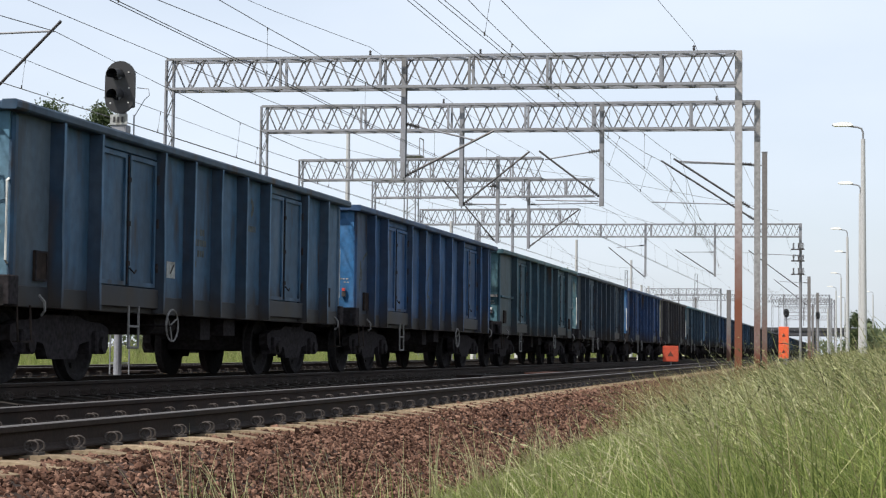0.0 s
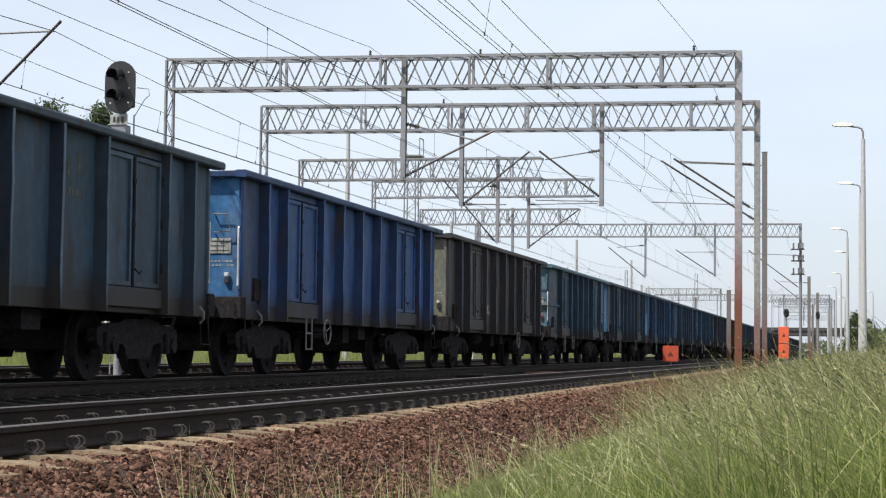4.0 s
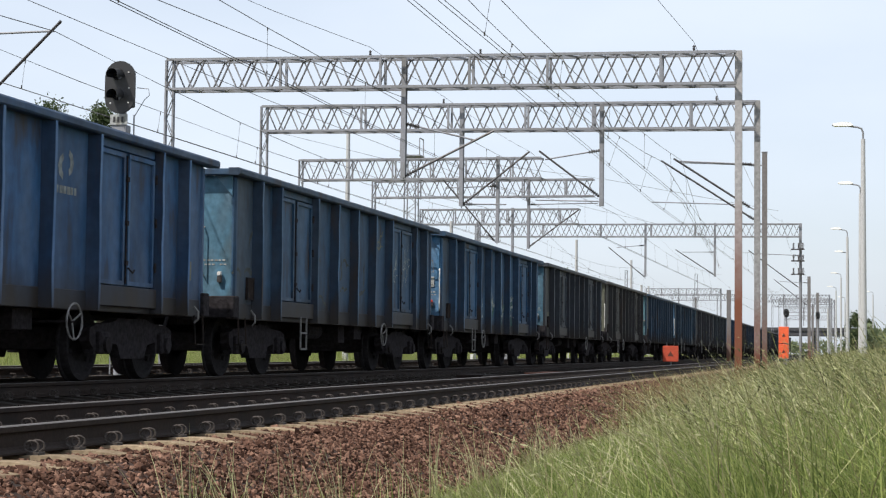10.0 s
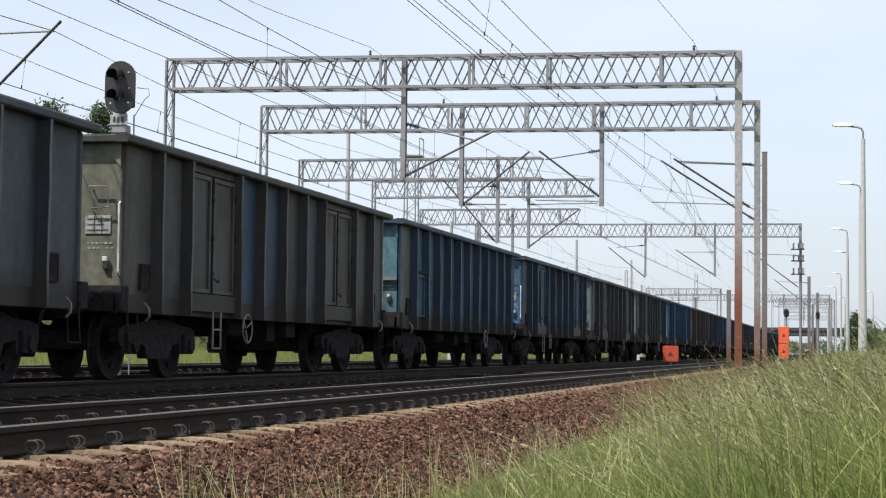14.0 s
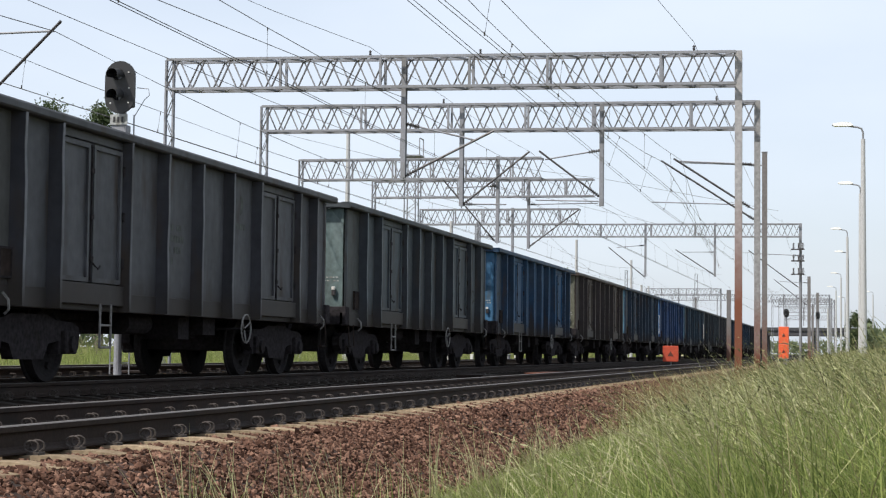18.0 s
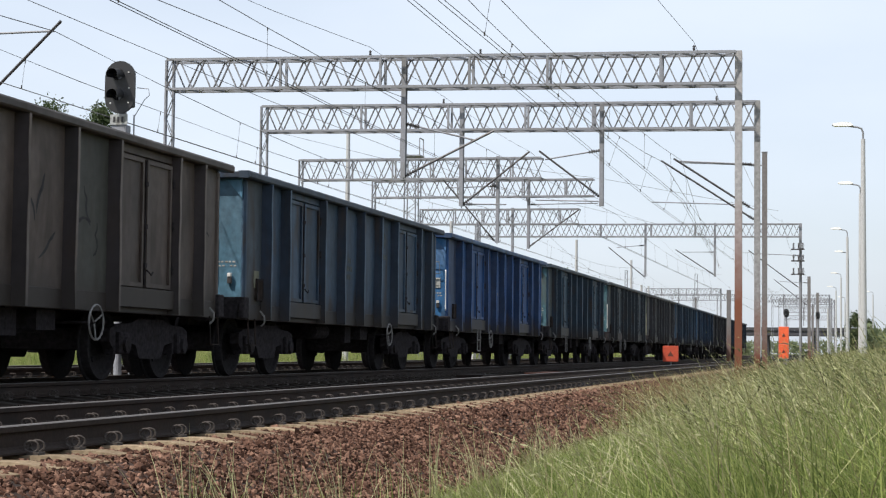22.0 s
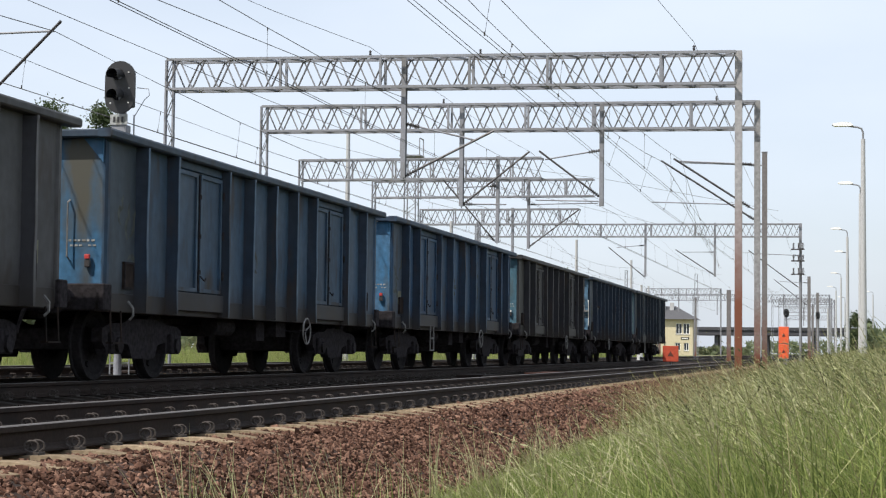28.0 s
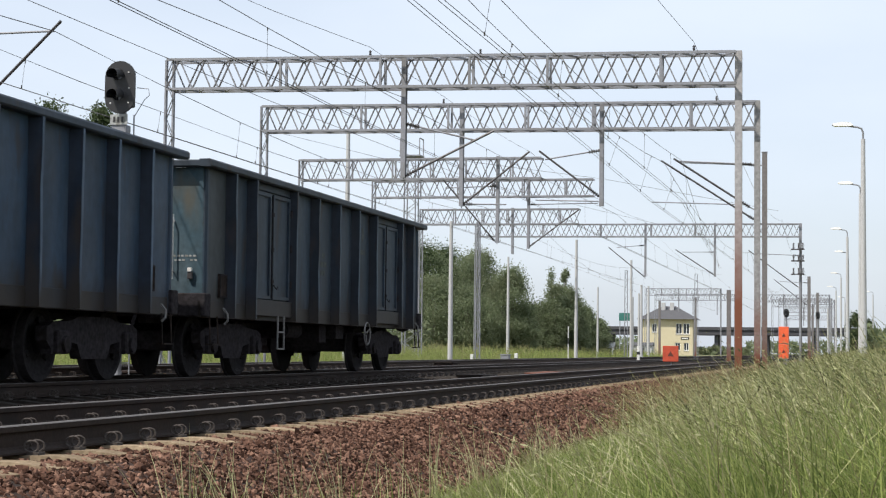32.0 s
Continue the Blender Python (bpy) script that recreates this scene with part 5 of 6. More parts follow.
def between_sleepers(x, y):
    """True where a sleeper or a rail of the near track lies."""
    phase = (y - (10.0577 % PITCH_Y + 5.43)) % PITCH_Y
    on = (np.minimum(phase, PITCH_Y - phase) < 0.15) & (x < -4.5) & (x > -7.05)
    rail = (np.abs(x + 4.9465) < 0.11) | (np.abs(x + 6.4535) < 0.11)
    return on | rail


rng = np.random.default_rng(7)
stones(rng, 36000, (-4.95, -3.25), (6.5, 19), 0.024, "ballast_stones", "sharp red-brown crushed stones on the ballast shoulder", skip=between_sleepers)
stones(rng, 30000, (-4.95, -3.25), (19, 46), 0.028, "ballast_stones", "sharp red-brown crushed stones on the ballast shoulder", skip=between_sleepers)
stones(rng, 9000, (-8.7, -7.0), (14, 60), 0.036, "ballast_stones", "dark crushed stones between two tracks", skip=between_sleepers, mat=DARK_STONE)
stones(rng, 5000, (-13.6, -11.6), (20, 70), 0.036, "ballast_stones", "dark crushed stones between two tracks", mat=DARK_STONE)


def blades(rng, x, y, z, h, w, lean, wind, levels=(0, 0.3, 0.58, 0.82, 1.0), widths=(1.0, 0.95, 0.75, 0.45, 0.08), spread=1.5):
    """Strips that stand at x, y, z, bend with the wind and taper; returns vertices and quads."""
    n = len(x)
    ang = wind + rng.normal(0, spread, n)
    dx, dy = np.cos(ang), np.sin(ang)
    side = rng.uniform(0, 2 * np.pi, n)
    sx, sy = np.cos(side), np.sin(side)
    rows = []
    for t, k in zip(levels, widths):
        cx, cy = x + dx * h * lean * t * t, y + dy * h * lean * t * t
        cz = z + h * (t - 0.35 * lean * t * t)
        for s in (-1, 1):
            rows.append(np.stack([cx + s * sx * w * k / 2, cy + s * sy * w * k / 2, cz], 1))
    v = np.stack(rows, 1)
    m = len(levels)
    quad = np.array([[2 * i, 2 * i + 1, 2 * i + 3, 2 * i + 2] for i in range(m - 1)])
    f = quad[None] + (np.arange(n) * 2 * m)[:, None, None]
    return v.reshape(-1, 3), f.reshape(-1, 4)


def land(x):
    return np.interp(x, [p[0] for p in LAND], [p[1] for p in LAND])


def foot_of_bank(y):
    """Where the grass of the bank meets the stones."""
    return np.interp(y, [5, 16, 22, 25, 60], [-3.0, -3.1, -3.0, -2.75, -3.0])


def meadow(rng, tufts, per, xr, yr, height, label, coarse=1.0, straw=0.3, edge=None, wind=np.pi):
    """A stretch of tall grass: green blades, and ripe stalks with plumes."""
    tx, ty = rng.uniform(*xr, tufts), rng.uniform(*yr, tufts)
    patch = np.array([noise.noise(Vector((a * 0.9, b * 0.45, 3.0))) for a, b in zip(tx, ty)])
    if edge is not None:
        keep = edge(tx, ty, rng.uniform(0, 1, tufts))
        tx, ty, patch = tx[keep], ty[keep], patch[keep]
    scale = height * (1 + 0.35 * patch)
    if edge is not None:
        # shorter and sparser towards the stones, except where the bank is dry
        scale = scale * np.where(ty < 23, np.interp(tx, [-3.4, -3.0, -2.5, -2.0, -1.2], [0.28, 0.42, 0.58, 0.72, 0.95]), 1)
    # eddies turn the grass a different way from patch to patch
    eddy = wind + 2.6 * np.array([noise.noise(Vector((a * 1.5, b * 0.8, 9.0))) for a, b in zip(tx, ty)])
    limp = np.clip(1 + 1.1 * np.array([noise.noise(Vector((a * 1.1, b * 0.6, 21.0))) for a, b in zip(tx, ty)]), 0.35, 1.5)
    x = np.repeat(tx, per) + rng.normal(0, 0.045, len(tx) * per)
    y = np.repeat(ty, per) + rng.normal(0, 0.045, len(tx) * per)
    h = np.repeat(scale, per) * rng.uniform(0.45, 1.15, len(x))
    z = land(x) - 0.02
    v, f = blades(rng, x, y, z, h, rng.uniform(0.0022, 0.006, len(x)) * coarse, rng.uniform(0.08, 0.95, len(x)) * np.repeat(limp, per), np.repeat(eddy, per))
    tagged(np_mesh("tall_grass", v, f, GRASS), label, "grass", kind="stuff")
    n = int(len(tx) * straw)
    pick = rng.integers(0, len(tx), n)
    x, y = tx[pick] + rng.normal(0, 0.06, n), ty[pick] + rng.normal(0, 0.06, n)
    h = scale[pick] * rng.uniform(0.9, 1.35, n)
    lean = rng.uniform(0.15, 0.9, n) * limp[pick]
    turn = eddy[pick]
    state = rng.bit_generator.state
    v1, f1 = blades(rng, x, y, land(x), h, np.full(n, 0.0025) * coarse, lean, turn, widths=(1, 1, 0.95, 0.85, 0.6))
    rng.bit_generator.state = state
    lv = (0.78, 1.02)
    vp, _ = blades(rng, x, y, land(x), h, np.full(n, 0.002), lean, turn, levels=lv, widths=(1, 1))
    vp = vp.reshape(n, 4, 3)
    foot, tip = (vp[:, 0] + vp[:, 1]) / 2, (vp[:, 2] + vp[:, 3]) / 2
    m = 9
    t = np.linspace(0, 1, m)[None, :, None]
    c = foot[:, None] * (1 - t) + tip[:, None] * t
    axis = (tip - foot)[:, None]
    along = axis / np.linalg.norm(axis, axis=2, keepdims=True)
    out = rng.normal(size=(n, m, 3))
    out /= np.linalg.norm(out, axis=2, keepdims=True)
    size = rng.uniform(0.010, 0.020, (n, m, 1)) * (coarse if coarse > 2 else 0.75) * (1.15 - 0.7 * t)
    d = along * 1.0 + out * 0.7
    side = np.cross(d, rng.normal(size=(n, m, 3)))
    side /= np.linalg.norm(side, axis=2, keepdims=True) + 1e-9
    v2 = np.stack([c, c + d * size * 0.6 + side * size * 0.16, c + d * size * 1.25, c + d * size * 0.6 - side * size * 0.16], 2).reshape(-1, 3)
    f2 = np.arange(n * m * 4).reshape(-1, 4)
    tagged(np_mesh("ripe_grass", np.concatenate([v1, v2]), np.concatenate([f1, f2 + len(v1)]), STRAW), "ripe straw-coloured grass stalks with seed heads", "grass", kind="stuff")


def verge(x, y, u):
    """The grass thins out towards the stones."""
    line = foot_of_bank(y) + 0.15 + 0.25 * np.sin(y * 0.9) * np.sin(y * 0.37 + 1)
    return u < np.clip((x - line) / 0.8 + 0.12, 0.03, 1)


rng = np.random.default_rng(11)
meadow(rng, 9500, 13, (-3.4, 0.7), (5.0, 14), 0.42, "tall green meadow grass on the bank", 1.5, 0.2, verge)
meadow(rng, 1900, 9, (-1.1, 1.0), (4.6, 13), 0.62, "taller coarse meadow grass on the bank", 1.5, 0.9, lambda x, y, u: x > -0.07 * y)
meadow(rng, 8600, 11, (-3.4, 1.0), (14, 25), 0.43, "tall green meadow grass on the bank", 1.5, 0.28, verge)
meadow(rng, 11000, 9, (-3.6, 1.6), (25, 60), 0.6, "tall drying grass along the line", 1.3, 1.5, verge)
meadow(rng, 6000, 4, (-4.0, 6), (60, 190), 0.7, "tall grass along the line", 4.0, 0.4, verge)
meadow(rng, 9000, 4, (-26, -17.4), (22, 100), 0.75, "tall yellow-green grass beyond the tracks", 2.2, 0.3, None)
meadow(rng, 9000, 4, (-45, -18.5), (95, 200), 0.9, "tall yellow-green grass beyond the tracks", 5.0, 0.3, None)


def stalks(rng, n, xr, yr, hr, label, coarse=1.0, mat=None, wind=np.pi, plume=0.8, near=-0.075):
    """Single tall stalks that arch over the rest, each with a plume or a dry tip."""
    x, y = rng.uniform(*xr, n), rng.uniform(*yr, n)
    keep = x > np.where(y < 13, near * y, np.where(y < 23, -1.75, -2.9)) - 0.1 * np.abs(rng.normal(size=n))
    x, y = x[keep], y[keep]
    n = len(x)
    h, lean = rng.uniform(*hr, n), rng.uniform(0.2, 1.0, n)
    wind = wind + 2.2 * np.array([noise.noise(Vector((a * 1.5, b * 0.8, 9.0))) for a, b in zip(x, y)])
    state = rng.bit_generator.state
    lv = (0, 0.25, 0.5, 0.72, 0.88, 1.0)
    v1, f1 = blades(rng, x, y, land(x), h, rng.uniform(0.003, 0.0055, n) * coarse, lean, wind, levels=lv, widths=(1, 0.95, 0.85, 0.7, 0.5, 0.2), spread=1.15)
    vs, fs = [v1], [f1]
    rng.bit_generator.state = state
    rng.uniform(0.003, 0.0055, n)
    vp, _ = blades(rng, x, y, land(x), h, np.full(n, 0.002), lean, wind, levels=(0.74, 0.88, 1.02), widths=(1, 1, 1), spread=1.15)
    vp = vp.reshape(n, 6, 3)
    knots = (vp[:, 0::2] + vp[:, 1::2]) / 2
    m = 16
    t = np.linspace(0, 1.98, m)
    i, fr = t.astype(int), (t % 1)[None, :, None]
    c = knots[:, i] * (1 - fr) + knots[:, i + 1] * fr
    along = knots[:, i + 1] - knots[:, i]
    along /= np.linalg.norm(along, axis=2, keepdims=True)
    out = rng.normal(size=(n, m, 3))
    out /= np.linalg.norm(out, axis=2, keepdims=True)
    size = rng.uniform(0.012, 0.024, (n, m, 1)) * coarse * plume * (1.15 - 0.4 * t[None, :, None])
    d = along + out * 0.55
    side = np.cross(d, rng.normal(size=(n, m, 3)))
    side /= np.linalg.norm(side, axis=2, keepdims=True) + 1e-9
    v2 = np.stack([c, c + d * size * 0.6 + side * size * 0.2, c + d * size * 1.3, c + d * size * 0.6 - side * size * 0.2], 2).reshape(-1, 3)
    vs.append(v2)
    fs.append(np.arange(n * m * 4).reshape(-1, 4) + len(v1))
    tagged(np_mesh("grass_stalks", np.concatenate(vs), np.concatenate(fs), mat or STRAW), label, "grass", kind="stuff")


rng = np.random.default_rng(23)
stalks(rng, 650, (-1.2, 0.9), (5.0, 12), (0.5, 0.85), "pale arching grass stalks with seed plumes", 0.9, PALE_STRAW)
stalks(rng, 520, (-1.9, 0.9), (11, 24), (0.5, 0.9), "pale arching grass stalks with seed plumes", 1.1, PALE_STRAW)
stalks(rng, 130, (-2.2, 0.8), (7.5, 20), (0.55, 0.95), "dark sorrel stalks among the grass", 1.15, DARK_STALK)
stalks(rng, 300, (-0.6, 0.7), (5.5, 12), (0.72, 0.95), "tall bowed green grass stalks with drooping heads", 1.0, BOWED, near=-0.012)
stalks(rng, 160, (-0.6, 0.7), (5.5, 13), (0.66, 0.92), "tall pale bowed grass stalks", 0.9, PALE_STRAW, near=-0.02)
stalks(rng, 1500, (-3.2, -1.2), (23, 38), (0.65, 1.0), "dry reddish grass stalks beside the masts", 1.3, DRY_STALK, plume=0.8)
stalks(rng, 420, (-2.6, -0.6), (6.5, 14), (0.38, 0.66), "pale ripe stalks standing in the lower bank", 0.95, PALE_STRAW, near=-0.2)
stalks(rng, 90, (-1.9, -1.0), (12, 20), (0.3, 0.5), "sparse pale stalks at the edge of the stones", 1.0, PALE_STRAW)


def lone_tufts(rng, spots):
    """A few pale tufts that have taken root among the stones."""
    for x, y, h in spots:
        n = 26 if y < 10.2 else 12
        px, py = x + rng.normal(0, 0.05, n), y + rng.normal(0, 0.05, n)
        hh = h * rng.uniform(0.7, 1.5, n)
        z = np.full(n, -0.8)
        v, f = blades(rng, px, py, z, hh, rng.uniform(0.004, 0.008, n), rng.uniform(0.05, 0.4, n), np.pi)
        tagged(np_mesh("grass_tuft", v, f, PALE_STRAW if h > 0.5 else GRASS), "pale grass tuft rooted among the stones", "grass tuft", "tufts among the stones")


lone_tufts(rng, [(-3.5, 9.1, 0.62), (-3.38, 9.3, 0.52), (-3.15, 9.0, 0.6), (-2.95, 9.4, 0.55), (-2.75, 9.6, 0.48), (-3.3, 8.8, 0.45), (-2.85, 9.0, 0.45), (-2.6, 9.2, 0.55), (-3.7, 10.0, 0.45)])
lone_tufts(rng, [(float(rng.uniform(-3.4, -2.7)), 10.4 + 0.42 * i, 0.34 + 0.17 * (i % 2)) for i in range(22)])


def tree(label, x, y, height, spread, seed, cone=0.0, base=0.18, leaf=0.085, clumps=85, per=230, tone=LEAF):
    """A tapered trunk, limbs and a crown of many small leaves in clumps."""
    r = np.random.default_rng(seed)
    z0 = float(land(np.array([x]))[0])
    t = tagged(thing("tree", pose(x, y, z0)), label, "tree", "trees behind the line")
    bm = B()
    pts = [(0, 0, -0.1)]
    for i in range(1, 6):
        pts.append((r.normal(0, 0.04 * height * 0.2), r.normal(0, 0.04 * height * 0.2), height * 0.85 * i / 5))
    for i, (a, b) in enumerate(zip(pts, pts[1:])):
        ra, rb = height * 0.022 * (1 - i / 5.5), height * 0.022 * (1 - (i + 1) / 5.5)
        tube(bm, a, b, ra, 7, rb)
    part("trunk", bm, BARK, t)
    centres = []
    bm = B()
    for i in range(clumps):
        f = r.uniform(base, 1.0)
        wide = spread * (math.sin(math.pi * min(1, (f - base) / (1 - base) * 0.85 + 0.12)) * (1 - cone) + cone * (1.05 - f) * 1.1)
        a = r.uniform(0, 2 * math.pi)
        d = wide * math.sqrt(r.uniform(0.15, 1))
        c = np.array([d * math.cos(a), d * math.sin(a), f * height])
        centres.append(c)
        if i % 5 == 0:
            s = pts[min(4, max(1, int(f * 4)))]
            tube(bm, s, tuple(c), height * 0.006, 5, height * 0.002)
    part("limb", bm, BARK, t)
    centres = np.array(centres)
    n = clumps * per
    c = np.repeat(centres, per, 0) + r.normal(0, spread * 0.2, (n, 3)) * np.array([1, 1, 0.8])
    u = r.normal(size=(n, 3))
    u /= np.linalg.norm(u, axis=1, keepdims=True)
    w = np.cross(u, r.normal(size=(n, 3)))
    w /= np.linalg.norm(w, axis=1, keepdims=True)
    s = leaf * r.uniform(0.6, 1.3, (n, 1))
    v = np.stack([c - u * s, c + w * s * 0.55, c + u * s, c - w * s * 0.55], 1)
    f = np.arange(n * 4).reshape(n, 4)
    np_mesh("crown", v.reshape(-1, 3), f, tone, t)
    return t


tree("broad dark green tree at the edge of a wood", -35.8, 150, 9.6, 3.2, 1, 0.00, 0.10, tone=LEAF_DARK)
tree("broad dark green tree at the edge of a wood", -35.6, 158, 9.6, 3.0, 2, 0.00, 0.10, tone=LEAF_DARK)
tree("broad olive-green tree at the edge of a wood", -32.6, 152, 9.2, 2.6, 3, 0.00, 0.10)
tree("broad olive-green tree at the edge of a wood", -32.7, 160, 9.4, 2.3, 4, 0.00, 0.10)
tree("rounded green tree at the edge of a wood", -30.4, 156, 6.7, 2.0, 5, 0.00, 0.10)
tree("bushy green tree at the edge of a wood", -28.0, 150, 7.4, 2.1, 6, 0.00, 0.10)
tree("low bushy green tree", -33.9, 146, 6.3, 3.0, 7, 0.00, 0.10)
tree("low bushy green tree", -30.9, 146, 5.4, 2.6, 8, 0.00, 0.10)
tree("low bushy green tree", -27.0, 150, 4.3, 1.6, 9, 0.20, 0.10)
tree("low bushy green tree", -27.2, 158, 4.5, 1.6, 10, 0.30, 0.10)
tree("slim pointed poplar with thin top", -27.0, 165, 8.3, 0.85, 11, 0.75, 0.10, 0.075, 55, 75)
tree("slim pointed poplar with thin top", -25.2, 162, 8.1, 0.8, 12, 0.75, 0.10, 0.075, 55, 75)
tree("bushy green tree sloping to the field", -25.4, 158, 6.2, 1.9, 13, 0.40, 0.10)
tree("bushy green tree sloping to the field", -24.3, 160, 6.0, 1.7, 14, 0.50, 0.10)
tree("low bushy green tree", -24.2, 168, 4.6, 1.5, 15, 0.50, 0.10)
tree("low bushy green tree", -23.4, 172, 3.4, 1.4, 16, 0.40, 0.10)
tree("broad olive-green tree at the edge of a wood", -36.4, 154, 9.4, 2.6, 41, 0.0, 0.05)
tree("broad olive-green tree at the edge of a wood", -32.6, 156, 8.9, 2.4, 42, 0.0, 0.05)
tree("tall leafy tree behind the far track", -40.1, 84, 13.1, 1.8, 15, tone=LEAF_DARK)
tree("tall leafy tree behind the far track", -37.1, 84, 12.7, 1.5, 16, tone=LEAF_DARK)
tree("dark bushy tree behind the street lamps", 1.5, 230, 5.4, 1.5, 51, 0.3, 0.05, 0.12, 50, 120, LEAF_DARK)
tree("dark bushy tree behind the street lamps", 2.9, 236, 4.6, 1.4, 52, 0.2, 0.05, 0.12, 50, 120, LEAF_DARK)
for i, (x, y, h, sp) in enumerate(((-30, 60, 2.2, 2.2), (-34, 66, 2.6, 2.5), (-27, 72, 2.2, 2.0), (-36, 75, 3.0, 2.6), (-30, 90, 3.0, 2.6), (-39, 95, 3.5, 3.0), (-28, 110, 2.6, 2.4), (-33, 115, 3.4, 2.8))):
    tree("low hedge shrub in tall grass", x, y, h, sp, 30 + i, 0.0, 0.05, 0.2, 36, 45)


def far_woods():
    """The band of woods along the horizon."""
    r = np.random.default_rng(3)
    cs = []
    for xa, xb, y, h in ((-150, -45, 520, 7), (-75, -44, 330, 6), (-30, 4, 560, 6), (-58, -22, 425, 2.6), (3, 60, 330, 8), (2.2, 9, 230, 5.5), (9, 60, 260, 5)):
        n = int((xb - xa) * 42)
        x = r.uniform(xa, xb, n)
        top = h * (0.65 + 0.35 * np.array([noise.noise(Vector((q * 0.22, y, 0))) for q in x]) + r.uniform(-0.08, 0.08, n))
        cs.append(np.stack([x, y + r.uniform(0, 15, n), r.uniform(0, 1, n) ** 0.7 * top], 1))
    c = np.concatenate(cs)
    n = len(c)
    u = r.normal(size=(n, 3))
    u /= np.linalg.norm(u, axis=1, keepdims=True)
    w = np.cross(u, r.normal(size=(n, 3)))
    w /= np.linalg.norm(w, axis=1, keepdims=True)
    s = r.uniform(0.4, 0.9, (n, 1))
    v = np.stack([c - u * s, c + w * s * 0.6, c + u * s, c - w * s * 0.6], 1)
    ob = np_mesh("far_woods", v.reshape(-1, 3), np.arange(n * 4).reshape(n, 4), LEAF)
    return tagged(ob, "dark green woods along the horizon", "woods", kind="stuff")


far_woods()

# ---- signals, signs, lamps, buildings ----


def oval(bm, w, h, d0, d1, x=0.0, z=0.0, n=10):
    """A plate with half-round ends, from y = d0 to d1."""
    r = w / 2
    out = []
    for i in range(n + 1):
        a = math.pi * i / n
        out.append((x + r * math.cos(a), z + h / 2 - r + r * math.sin(a)))
    for i in range(n + 1):
        a = math.pi + math.pi * i / n
        out.append((x + r * math.cos(a), z - h / 2 + r + r * math.sin(a)))
    rings = [[bm.verts.new((px, y, pz)) for px, pz in out] for y in (d0, d1)]
    k = len(out)
    for i in range(k):
        bm.faces.new((rings[0][i], rings[0][(i + 1) % k], rings[1][(i + 1) % k], rings[1][i]))
    bm.faces.new(rings[0][::-1])
    bm.faces.new(rings[1])
    return bm


def hood(bm, x, z, r, y0, y1):
    """The upper half shell of a lens hood, drooping forward."""
    n = 10
    rows = []
    for y, rr, dz in ((y0, r, 0), (y1, r * 0.96, -0.03)):
        rows.append([(x + rr * math.cos(math.pi * (-0.15 + 1.3 * i / n)), y, z + dz + rr * math.sin(math.pi * (-0.15 + 1.3 * i / n))) for i in range(n + 1)])
    inner = [[(x + (p[0] - x) * 0.94, p[1], z + (p[2] - z) * 0.94) for p in row] for row in rows]
    va = [[bm.verts.new(p) for p in row] for row in rows]
    vb = [[bm.verts.new(p) for p in row] for row in inner]
    for i in range(n):
        bm.faces.new((va[0][i], va[0][i + 1], va[1][i + 1], va[1][i]))
        bm.faces.new((vb[0][i], vb[1][i], vb[1][i + 1], vb[0][i + 1]))
        bm.faces.new((va[1][i], va[1][i + 1], vb[1][i + 1], vb[1][i]))
    return bm


